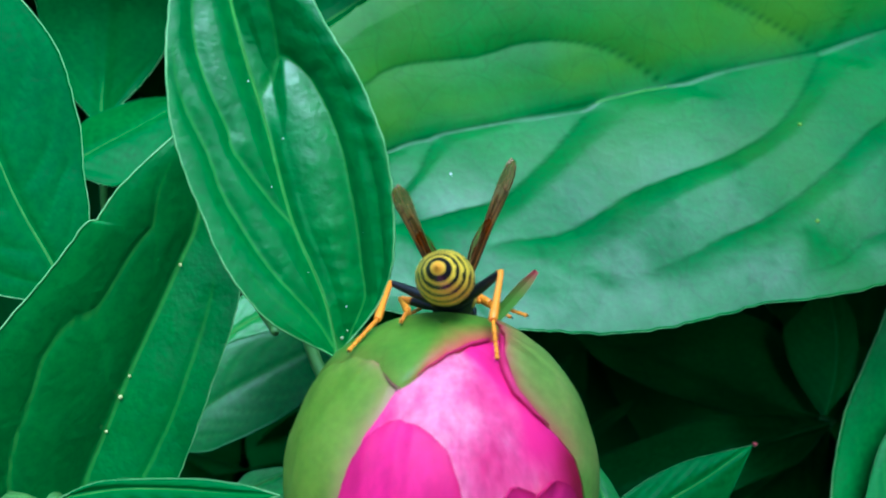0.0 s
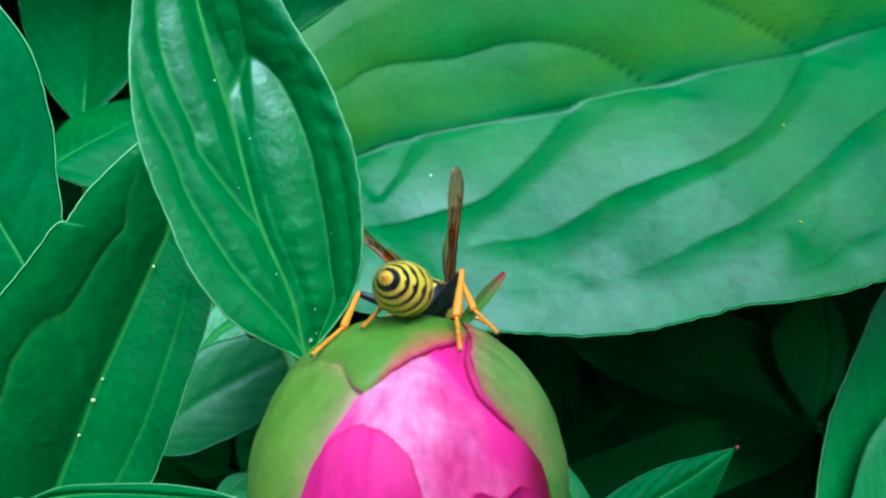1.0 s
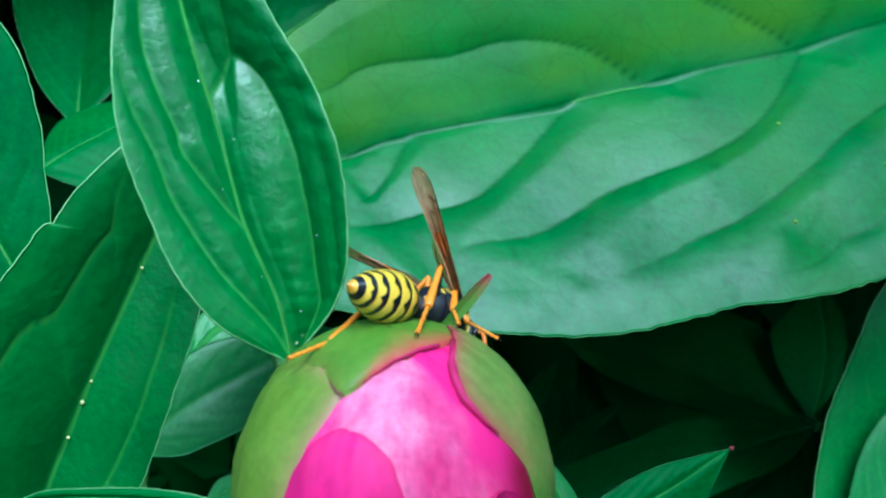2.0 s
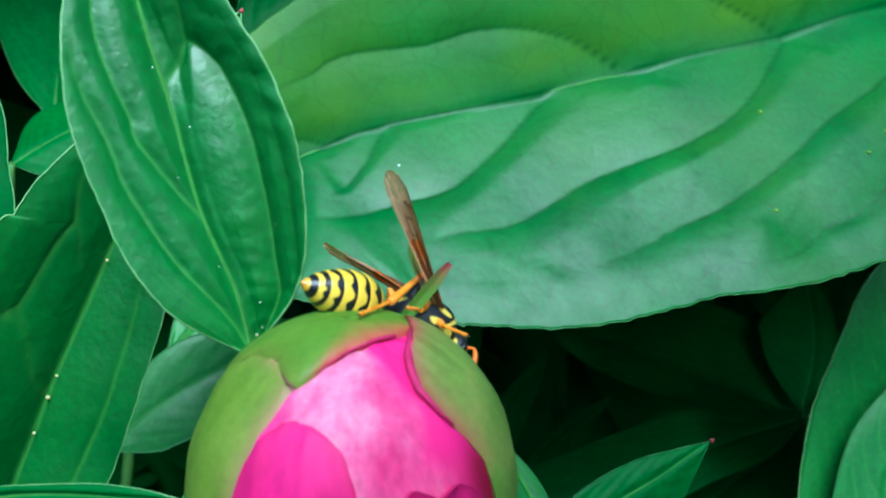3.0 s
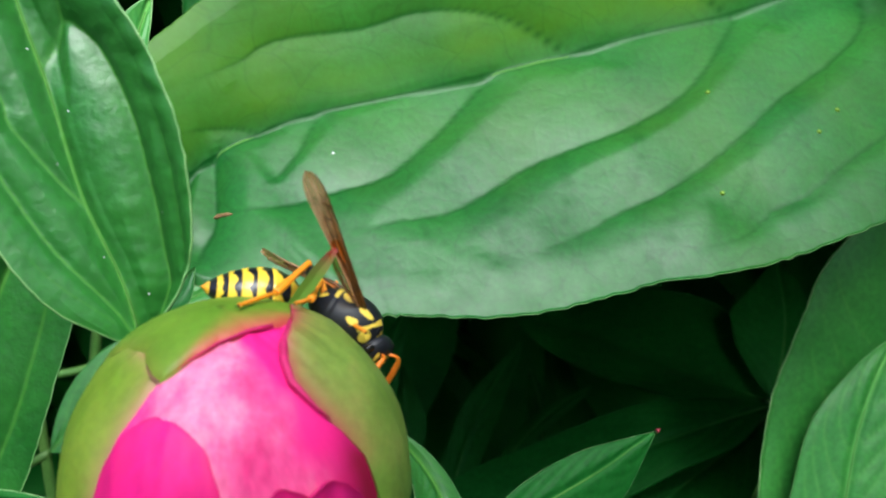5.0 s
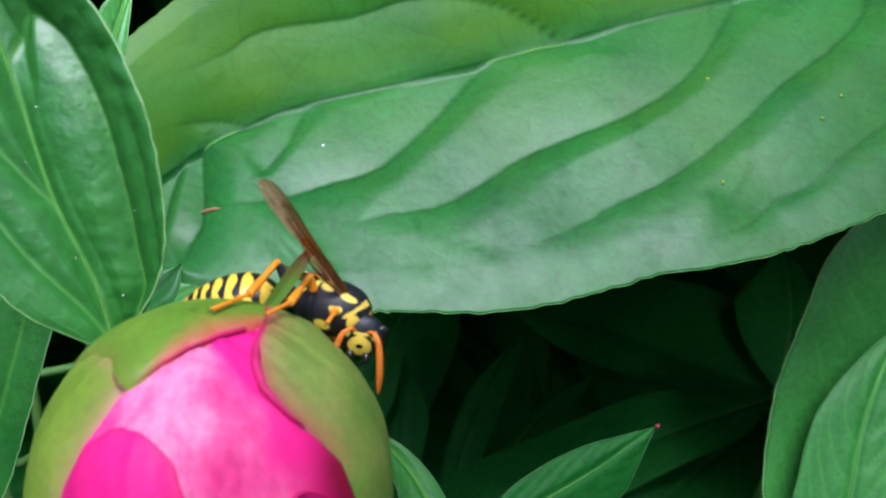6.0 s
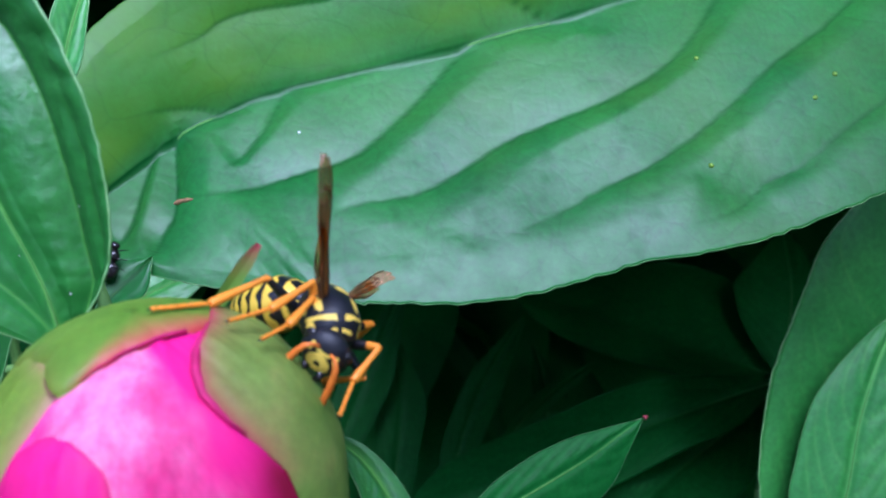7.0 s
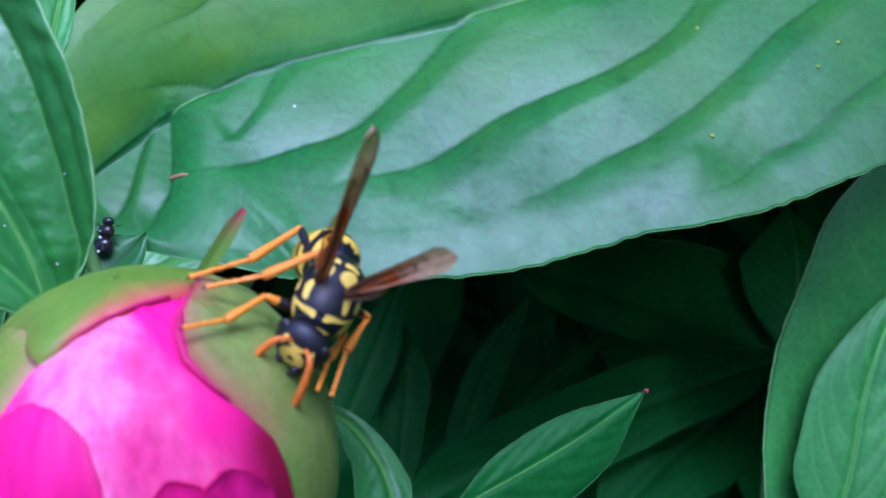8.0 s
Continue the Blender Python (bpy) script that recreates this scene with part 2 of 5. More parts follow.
    edge = 1 - np.abs(ss)[None, :]
    h = h * np.clip(edge * 6, 0, 1)
    for i in range(nu):
        for j in range(nv):
            a = us[i] * length * 70
            h[i, j] += wave * noise.noise((a + seed * 7.1, ss[j] * 1.6, seed * 3.3)) * (0.3 + abs(ss[j]))
            h[i, j] += 0.05 * min(abs(relief), 0.0008) * noise.noise((x[i, j] * 420, y[i, j] * 420, seed + 9.0))
    if crest:
        for i in range(nu):
            for j in range(nv):
                if tent[i, j] > 0 and ss[j] < 0:
                    h[i, j] += 0.0015 * tent[i, j] * (1 - tent[i, j]) * min(1.0, -ss[j] * 8) * (noise.noise((x[i, j] * 260 + 60 * y[i, j], y[i, j] * 190, seed + 2.0)) + 0.7 * noise.noise((x[i, j] * 640 - 200 * y[i, j], y[i, j] * 420, seed + 6.0))) * (0.5 + 0.9 * noise.noise((x[i, j] * 90, y[i, j] * 120, seed + 4.0)))
    rough_edge = np.array([1 + 0.012 * noise.noise((u * length * 900, seed, 0.5)) for u in us])
    fl, fr = radians(fold[0]), radians(fold[1])
    verts = np.zeros((nu, nv, 3))
    for j, s in enumerate(ss):
        f, sg, w = (fl, 1, wl) if s >= 0 else (fr, -1, wr)
        d = across * sg * math.cos(f) + n[None, :] * math.sin(f)
        lean = f * min(1.0, abs(s) / 0.15)
        up = n[None, :] * math.cos(lean) - across * sg * math.sin(lean)
        curl = 0.10 * w * (abs(s) - s * s)
        verts[:, j] = r + d * (abs(s) * w * rough_edge)[:, None] + up * (h[:, j] + curl)[:, None]
    thick = 0.00022
    back = verts - n[None, None, :] * thick
    allv = np.vstack([verts.reshape(-1, 3), back.reshape(-1, 3)])
    faces, o = [], nu * nv
    for i in range(nu - 1):
        for j in range(nv - 1):
            a, b, c, d = i * nv + j, i * nv + j + 1, (i + 1) * nv + j + 1, (i + 1) * nv + j
            faces.append((a, d, c, b))
            faces.append((a + o, b + o, c + o, d + o))
    loop = [i * nv for i in range(nu)] + [(nu - 1) * nv + j for j in range(1, nv)] + [i * nv + nv - 1 for i in range(nu - 2, -1, -1)] + [j for j in range(nv - 2, 0, -1)]
    for a, b in zip(loop, loop[1:] + loop[:1]):
        faces.append((a, b, b + o, a + o))
    mv = np.clip(mask * (0.55 + 0.45 * np.clip(edge * 3, 0, 1)), 0, 1).ravel()
    # mask of the half whose transmitted light is put into the colour
    old = np.clip(-ss * 6 * backlit_yellow, 0, backlit_yellow)[None, :] + 0 * x
    blade = mesh_ob("leaflet", allv, faces, material, parent, label, True, {"vein": np.concatenate([mv, mv]), "backlit_yellow": np.concatenate([old.ravel(), old.ravel()])})
    if margin:
        lo, hi = verts[2:-2, 0], verts[2:-2, -1]
        ring = np.vstack([lo, hi[::-1]]) - n * thick * 0.5
        tube("leaf_margin", ring, [margin * 0.8, margin, margin * 0.8], MARGIN, blade, "", 5)
    if rib_r:
        tube("midrib", r + n * (h[:, nv // 2][:, None] - rib_r * 0.45), [rib_r, rib_r * 0.75, rib_r * 0.25], MIDRIB, blade, "", 6)
    if red:
        tip = r[-1]
        tube("leaf_tip", np.array([r[-6], r[-4], r[-2], tip + tg[-1] * 0.0004]) + n * 0.00005, [0.00035, 0.0004, 0.0003, 0.0001], RED_TIP, blade, "reddish brown pointed leaf tip", 6)
    return blade


def stalk(parent, points, r0, r1, label=""):
    return tube("stalk", spline(points, 24), [r0, (r0 + r1) / 2, r1], STALK, parent, label, 8)


def bract_mat():
    m, nt, p = node_mat("bract")
    co = object_coord(nt)
    sep = nt.nodes.new("ShaderNodeSeparateXYZ")
    link(nt, co, sep.inputs[0])
    mr = nt.nodes.new("ShaderNodeMapRange")
    mr.inputs[1].default_value, mr.inputs[2].default_value = 0.5663, 0.5693
    link(nt, sep.outputs[2], mr.inputs[0])
    n = noise_node(nt, 900, 3, 0.6, co)
    col = mix(nt, 0.25, mr.outputs[0], n.outputs[0])
    link(nt, ramp(nt, col, [(0.15, (0.13, 0.26, 0.03)), (0.55, (0.22, 0.19, 0.05)), (0.85, (0.42, 0.04, 0.07))]), p.inputs["Base Color"])
    p.inputs["Roughness"].default_value = 0.45
    return m


BRACT = bract_mat()


# ---- the peony's leaves, stalk by stalk ----
spray = thing("peony_leaf", (0.004, 0.112, 0.0), "upright green peony leaf with pale margin beside the flower bud", "leaf", "peony leaves")
leaflet(spray, 'upright glossy green leaflet with pale rim and wrinkled middle', (0.155, -0.925, 0.345), (26, 24),
        [(-0.0108, 0.0939, 0.5580), (-0.0123, 0.0953, 0.5642), (-0.0154, 0.0968, 0.5719), (-0.0178, 0.0989, 0.5811), (-0.0202, 0.1006, 0.5893), (-0.0220, 0.1026, 0.5979), (-0.0229, 0.1055, 0.6090)],
        [0.0006, 0.0059, 0.0082, 0.0090, 0.0097, 0.0085, 0.0062, 0.0035, 0.0000],
        [0.0000, 0.0063, 0.0100, 0.0115, 0.0109, 0.0092, 0.0075, 0.0049, 0.0000],
        veins=[(0.65, [(0.019, -0.30), (0.119, -0.53), (0.188, -0.48), (0.281, -0.53), (0.381, -0.55), (0.475, -0.55), (0.581, -0.47), (0.619, -0.27), (0.556, 0.00)]),
               (0.28, [(0.081, -1.00), (0.206, -0.82), (0.356, -0.82), (0.463, -0.78)]),
               (0.64, [(0.319, 0.00), (0.375, 0.17), (0.463, 0.42), (0.506, 0.42), (0.619, 0.55), (0.725, 0.63), (0.806, 0.58)]),
               (0.64, [(0.025, 0.08), (0.206, 0.43), (0.325, 0.57), (0.394, 0.67), (0.481, 0.70), (0.600, 0.88), (0.681, 0.92)]),
               (0.48, [(0.544, 0.02), (0.619, -0.27), (0.731, -0.48), (0.819, -0.60)]),
               (0.24, [(0.075, 0.45), (0.200, 0.72), (0.294, 0.82)])],
        material=LEAF_A, cells=(240, 200), relief=0.0006, groove=0.0003, wave=0.0004, margin=0.00016, rib_r=0.00016, vein_w=0.00012, seed=1, crest=(0.65, -0.0019, 0.006))
stalk(spray, [(0.004, 0.112, 0.0), (0.004, 0.113, 0.3), (0.0, 0.108, 0.52), (-0.0108, 0.0939, 0.5580)], 0.0022, 0.0009)
broad = thing("peony_leaf", (0.17, 0.25, 0.0), "broad green peony leaf arching behind the flower bud", "leaf", "peony leaves")
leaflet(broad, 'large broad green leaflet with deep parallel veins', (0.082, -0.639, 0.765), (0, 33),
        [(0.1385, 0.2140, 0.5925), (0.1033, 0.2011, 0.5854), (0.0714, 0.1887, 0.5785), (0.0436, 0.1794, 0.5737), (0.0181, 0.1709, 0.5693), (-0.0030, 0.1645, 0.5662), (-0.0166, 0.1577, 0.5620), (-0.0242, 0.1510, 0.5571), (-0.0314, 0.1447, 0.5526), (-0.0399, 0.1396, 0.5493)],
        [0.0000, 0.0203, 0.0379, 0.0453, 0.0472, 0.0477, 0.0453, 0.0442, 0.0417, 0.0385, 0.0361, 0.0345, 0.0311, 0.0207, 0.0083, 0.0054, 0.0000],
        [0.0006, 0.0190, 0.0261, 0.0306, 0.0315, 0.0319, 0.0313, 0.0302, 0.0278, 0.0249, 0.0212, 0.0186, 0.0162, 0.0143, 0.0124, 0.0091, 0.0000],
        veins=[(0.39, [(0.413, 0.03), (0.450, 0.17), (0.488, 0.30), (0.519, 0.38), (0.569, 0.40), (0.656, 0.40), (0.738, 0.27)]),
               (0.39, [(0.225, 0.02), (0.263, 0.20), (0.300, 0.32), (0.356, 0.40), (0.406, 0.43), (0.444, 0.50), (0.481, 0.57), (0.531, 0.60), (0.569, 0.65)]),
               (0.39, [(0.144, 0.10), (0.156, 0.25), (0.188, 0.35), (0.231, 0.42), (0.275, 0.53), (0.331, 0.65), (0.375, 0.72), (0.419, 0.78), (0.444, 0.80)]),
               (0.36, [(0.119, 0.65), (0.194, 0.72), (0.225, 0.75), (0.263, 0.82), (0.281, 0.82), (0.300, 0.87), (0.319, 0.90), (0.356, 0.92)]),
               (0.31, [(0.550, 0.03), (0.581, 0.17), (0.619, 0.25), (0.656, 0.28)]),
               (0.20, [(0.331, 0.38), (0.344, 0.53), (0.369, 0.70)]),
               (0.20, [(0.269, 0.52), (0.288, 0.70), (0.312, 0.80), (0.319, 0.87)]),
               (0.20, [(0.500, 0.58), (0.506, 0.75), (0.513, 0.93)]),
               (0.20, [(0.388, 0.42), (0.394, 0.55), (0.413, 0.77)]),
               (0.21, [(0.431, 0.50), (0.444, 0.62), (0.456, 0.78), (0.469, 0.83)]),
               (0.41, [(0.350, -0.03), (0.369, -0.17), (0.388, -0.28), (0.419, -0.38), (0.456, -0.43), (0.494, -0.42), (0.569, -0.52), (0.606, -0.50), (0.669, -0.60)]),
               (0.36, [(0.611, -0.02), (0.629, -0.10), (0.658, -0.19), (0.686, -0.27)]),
               # next two are folds near the tip, their shade painted like vein lines
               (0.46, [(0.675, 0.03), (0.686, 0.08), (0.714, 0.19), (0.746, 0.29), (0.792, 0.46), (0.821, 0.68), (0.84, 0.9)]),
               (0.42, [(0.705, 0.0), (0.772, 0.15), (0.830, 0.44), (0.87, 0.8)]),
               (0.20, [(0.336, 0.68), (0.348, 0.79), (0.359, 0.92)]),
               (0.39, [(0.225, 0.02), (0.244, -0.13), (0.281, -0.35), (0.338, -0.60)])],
        material=LEAF_B, cells=(260, 190), cusp=True, relief=0.0030, relief_r=0.0020, swell=0.17, groove=0.0, wave=0.0007, margin=0.0001, rib_r=0.00042, vein_w=0.00034, seed=2, backlit_yellow=1.0)
stalk(broad, [(0.17, 0.25, 0.0), (0.168, 0.245, 0.4), (0.16, 0.23, 0.56), (0.1385, 0.2140, 0.5925)], 0.003, 0.0012)
leaflet(broad, 'small curled green leaflet tip', (0.101, -0.704, 0.704), (10, 10),
        [(-0.0243, 0.1330, 0.5441), (-0.0211, 0.1360, 0.5466), (-0.0188, 0.1379, 0.5482), (-0.0170, 0.1397, 0.5498)],
        [0.0000, 0.0025, 0.0040, 0.0035, 0.0030, 0.0016, 0.0000],
        [0.0000, 0.0018, 0.0030, 0.0034, 0.0025, 0.0011, 0.0000],
        veins=[], material=LEAF_B, cells=(50, 30), relief=0.0, groove=0.0, margin=0.00006, rib_r=0.00012, seed=3)
stalk(broad, [(-0.032, 0.160, 0.546), (-0.030, 0.150, 0.543), (-0.0243, 0.1330, 0.5441)], 0.0012, 0.0006)
folded = thing("peony_leaf", (-0.06, 0.14, 0.0), "dark green folded peony leaf with yellow grains", "leaf", "peony leaves")
leaflet(folded, 'dark green leaflet folded along its midrib', (0.534, -0.837, -0.120), (8, 38),
        [(-0.0530, 0.1177, 0.5147), (-0.0488, 0.1185, 0.5276), (-0.0454, 0.1196, 0.5355), (-0.0419, 0.1207, 0.5431), (-0.0345, 0.1233, 0.5579), (-0.0317, 0.1241, 0.5644), (-0.0286, 0.1240, 0.5791)],
        [0.0000, 0.0148, 0.0207, 0.0225, 0.0206, 0.0161, 0.0139, 0.0115, 0.0000],
        [0.0000, 0.0101, 0.0113, 0.0114, 0.0110, 0.0095, 0.0069, 0.0042, 0.0000],
        veins=[(0.75, [(0.131, 0.60), (0.181, 0.58), (0.400, 0.53), (0.544, 0.63), (0.581, 0.48), (0.638, 0.48), (0.788, 0.45), (0.863, 0.53), (0.931, 0.67)]),
               (0.30, [(0.581, 0.48), (0.531, 0.25), (0.463, 0.08)]),
               (0.30, [(0.788, 0.45), (0.675, 0.27), (0.644, 0.17)]),
               (0.20, [(0.537, 0.68), (0.588, 0.88), (0.619, 0.93)]),
               (0.50, [(0.238, -0.62), (0.506, -0.67), (0.675, -0.57)])],
        material=LEAF_A, cells=(140, 90), relief=0.0004, groove=0.00025, wave=0.0004, margin=0.00015, rib_r=0.0003, seed=4)
stalk(folded, [(-0.06, 0.14, 0.0), (-0.06, 0.14, 0.35), (-0.057, 0.124, 0.49), (-0.0530, 0.1177, 0.5147)], 0.0025, 0.0009)
leaflet(folded, 'pale green leaflet with a strong midrib', (0.201, -0.932, 0.301), (6, -6),
        [(-0.0498, 0.1240, 0.5518), (-0.0523, 0.1253, 0.5574), (-0.0557, 0.1266, 0.5637), (-0.0585, 0.1281, 0.5702), (-0.0625, 0.1312, 0.5824), (-0.0652, 0.1367, 0.6014)],
        [0.0000, 0.0075, 0.0093, 0.0110, 0.0113, 0.0095, 0.0000],
        [0.0000, 0.0044, 0.0080, 0.0096, 0.0114, 0.0108, 0.0000],
        veins=side_veins(4), cells=(80, 44), relief=0.0002, margin=0.00015, rib_r=0.0003, seed=5)
stalk(folded, [(-0.06, 0.14, 0.38), (-0.057, 0.14, 0.5), (-0.05, 0.128, 0.545), (-0.0498, 0.1240, 0.5518)], 0.0016, 0.0008)
hind = thing("peony_leaf", (-0.09, 0.23, 0.0), "shaded blue-green peony leaf of the same shrub", "leaf", "peony leaves")
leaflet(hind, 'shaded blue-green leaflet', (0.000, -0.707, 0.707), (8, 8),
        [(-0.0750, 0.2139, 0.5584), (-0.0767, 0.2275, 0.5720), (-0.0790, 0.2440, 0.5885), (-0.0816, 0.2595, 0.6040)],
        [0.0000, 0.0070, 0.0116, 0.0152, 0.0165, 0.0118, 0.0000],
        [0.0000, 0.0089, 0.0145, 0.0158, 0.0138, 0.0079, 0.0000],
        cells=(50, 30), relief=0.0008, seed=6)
stalk(hind, [(-0.09, 0.23, 0.0), (-0.085, 0.23, 0.4), (-0.0750, 0.2139, 0.5584)], 0.0025, 0.0008)
leaflet(hind, 'dark narrow leaflet with its edges bent down', (0.100, -0.597, 0.796), (-14, -14),
        [(-0.0751, 0.1909, 0.5545), (-0.0697, 0.1960, 0.5577), (-0.0631, 0.2014, 0.5609), (-0.0531, 0.2098, 0.5659)],
        [0.0000, 0.0037, 0.0081, 0.0105, 0.0098, 0.0072, 0.0000],
        [0.0000, 0.0075, 0.0097, 0.0096, 0.0087, 0.0045, 0.0000],
        cells=(50, 30), relief=0.0002, rib_r=0.0002, margin=0.00006, seed=7)
stalk(hind, [(-0.086, 0.23, 0.38), (-0.088, 0.21, 0.5), (-0.0751, 0.1909, 0.5545)], 0.0016, 0.0008)
leaflet(hind, 'blue-green leaflet behind the broad leaf', (0.000, -0.756, 0.655), (5, 5),
        [(-0.0350, 0.2190, 0.5743), (-0.0243, 0.2248, 0.5810), (-0.0107, 0.2319, 0.5891), (0.0047, 0.2392, 0.5976)],
        [0.0000, 0.0090, 0.0095, 0.0086, 0.0060, 0.0030, 0.0000],
        [0.0000, 0.0054, 0.0077, 0.0089, 0.0069, 0.0036, 0.0000],
        cells=(50, 30), seed=8)
stalk(hind, [(-0.086, 0.23, 0.4), (-0.06, 0.23, 0.53), (-0.0350, 0.2190, 0.5743)], 0.0016, 0.0008)
low = thing("peony_leaf", (-0.12, 0.2, 0.0), "low blue-green peony leaf under the folded leaf", "leaf", "peony leaves")
leaflet(low, 'blue-green leaflet in half shade', (0.100, -0.796, 0.597), (6, -6),
        [(-0.0531, 0.1642, 0.5069), (-0.0474, 0.1685, 0.5117), (-0.0384, 0.1732, 0.5164), (-0.0269, 0.1780, 0.5208), (-0.0139, 0.1823, 0.5244)],
        [0.0000, 0.0037, 0.0071, 0.0086, 0.0070, 0.0046, 0.0000],
        [0.0000, 0.0061, 0.0082, 0.0092, 0.0084, 0.0051, 0.0000],
        material=LEAF_PALE, cells=(60, 36), relief=0.0002, groove=0.0001, rib_r=0.0002, margin=0.00006, seed=9)
stalk(low, [(-0.12, 0.2, 0.0), (-0.11, 0.19, 0.35), (-0.085, 0.175, 0.48), (-0.0531, 0.1642, 0.5069)], 0.0024, 0.0008)
leaflet(low, 'pale green leaflet half hidden', (0.100, -0.597, 0.796), (6, -6),
        [(-0.0491, 0.1910, 0.5131), (-0.0443, 0.1981, 0.5178), (-0.0353, 0.2037, 0.5209), (-0.0234, 0.2098, 0.5240)],
        [0.0000, 0.0022, 0.0048, 0.0058, 0.0050, 0.0025, 0.0000],
        [0.0000, 0.0017, 0.0038, 0.0054, 0.0051, 0.0027, 0.0000],
        material=LEAF_PALE, cells=(50, 30), seed=10)
stalk(low, [(-0.11, 0.19, 0.36), (-0.09, 0.19, 0.49), (-0.0491, 0.1910, 0.5131)], 0.0016, 0.0008)
leaflet(low, 'small yellow-green leaflet near the bud', (0.101, -0.504, 0.858), (0, 0),
        [(-0.0389, 0.1548, 0.5008), (-0.0345, 0.1591, 0.5028), (-0.0277, 0.1623, 0.5039), (-0.0194, 0.1636, 0.5037)],
        [0.0000, 0.0014, 0.0029, 0.0019, 0.0010, 0.0003, 0.0000],
        [0.0000, 0.0025, 0.0040, 0.0045, 0.0045, 0.0030, 0.0000],
        material=LEAF_PALE, cells=(40, 24), seed=11)
stalk(low, [(-0.11, 0.19, 0.36), (-0.075, 0.165, 0.46), (-0.0389, 0.1548, 0.5008)], 0.0016, 0.0008)
leaflet(spray, 'small upright leaflet with a reddish tip', (0.304, -0.862, 0.406), (14, 14),
        [(-0.0221, 0.1288, 0.5725), (-0.0203, 0.1331, 0.5803), (-0.0191, 0.1354, 0.5843), (-0.0180, 0.1373, 0.5874)],
        [0.0000, 0.0016, 0.0024, 0.0025, 0.0022, 0.0012, 0.0000],
        [0.0000, 0.0020, 0.0019, 0.0015, 0.0011, 0.0006, 0.0000],
        material=LEAF_PALE, cells=(50, 30), relief=0.0002, red=True, seed=12)
stalk(spray, [(0.004, 0.113, 0.3), (-0.006, 0.116, 0.50), (-0.019, 0.126, 0.548), (-0.0221, 0.1288, 0.5725)], 0.0014, 0.0006)
near = thing("peony_leaf", (-0.02, 0.09, 0.0), "low peony leaf with a pale withered tip below the bud", "leaf", "peony leaves")
leaflet(near, 'flat leaflet seen edge on, pale withered tip', (-0.050, -0.782, 0.621), (20, -15),
        [(-0.0365, 0.0818, 0.5486), (-0.0312, 0.0822, 0.5494), (-0.0258, 0.0820, 0.5496), (-0.0204, 0.0815, 0.5495), (-0.0153, 0.0811, 0.5494)],
        [0.0000, 0.0008, 0.0008, 0.0009, 0.0010, 0.0007, 0.0000],
        [0.0000, 0.0013, 0.0019, 0.0020, 0.0017, 0.0011, 0.0000],
        cells=(70, 36), relief=0.0003, margin=0.0001, rib_r=0.00015, seed=13)
stalk(near, [(-0.02, 0.09, 0.0), (-0.03, 0.09, 0.4), (-0.045, 0.088, 0.53), (-0.0365, 0.0818, 0.5486)], 0.0022, 0.0008)
leaflet(near, 'small glossy leaflet curling under the bud', (0.309, -0.722, 0.619), (-20, 22),
        [(0.0109, 0.0944, 0.5484), (0.0139, 0.0942, 0.5467), (0.0161, 0.0931, 0.5443), (0.0175, 0.0916, 0.5418), (0.0184, 0.0889, 0.5383)],
        [0.0000, 0.0006, 0.0010, 0.0014, 0.0017, 0.0020, 0.0000],
        [0.0000, 0.0015, 0.0022, 0.0027, 0.0034, 0.0036, 0.0000],
        material=LEAF_A, cells=(50, 30), relief=0.0003, margin=0.00008, rib_r=0.00012, seed=14)
stalk(near, [(-0.022, 0.09, 0.36), (-0.01, 0.10, 0.5), (0.005, 0.098, 0.54), (0.0109, 0.0944, 0.5484)], 0.0016, 0.0007)
flank = thing("peony_leaf", (0.12, 0.22, 0.0), "tall green peony leaf with a smaller leaflet before it", "leaf", "peony leaves")
leaflet(flank, 'tall green leaflet standing on edge', (0.300, -0.750, 0.580), (4, 0),
        [(0.0898, 0.1613, 0.4559), (0.0959, 0.1720, 0.4789), (0.1030, 0.1813, 0.4971), (0.1078, 0.1901, 0.5163), (0.1078, 0.1986, 0.5405)],
        [0.0000, 0.0162, 0.0215, 0.0243, 0.0253, 0.0243, 0.0226, 0.0173, 0.0000],
        [0.0000, 0.0153, 0.0214, 0.0225, 0.0238, 0.0220, 0.0178, 0.0101, 0.0000],
        material=LEAF_PALE, cells=(110, 60), relief=0.0008, margin=0.00018, rib_r=0.0003, seed=15)
stalk(flank, [(0.12, 0.22, 0.0), (0.115, 0.22, 0.25), (0.105, 0.19, 0.42), (0.0898, 0.1613, 0.4559)], 0.0028, 0.001)
leaflet(flank, 'lighter green cupped leaflet', (-0.256, -0.820, 0.512), (14, -10),
        [(0.0851, 0.1585, 0.4774), (0.0902, 0.1649, 0.4902), (0.0944, 0.1716, 0.5030), (0.1006, 0.1774, 0.5154), (0.1069, 0.1800, 0.5227)],
        [0.0000, 0.0089, 0.0097, 0.0085, 0.0045, 0.0009, 0.0000],
        [0.0000, 0.0054, 0.0075, 0.0085, 0.0080, 0.0046, 0.0000],
        material=LEAF_PALE, cells=(90, 50), relief=0.0005, margin=0.0001, rib_r=0.0002, seed=16)
stalk(flank, [(0.115, 0.22, 0.27), (0.10, 0.19, 0.41), (0.0851, 0.1585, 0.4774)], 0.0016, 0.0008)
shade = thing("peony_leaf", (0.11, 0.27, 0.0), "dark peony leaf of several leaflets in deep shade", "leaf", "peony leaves")
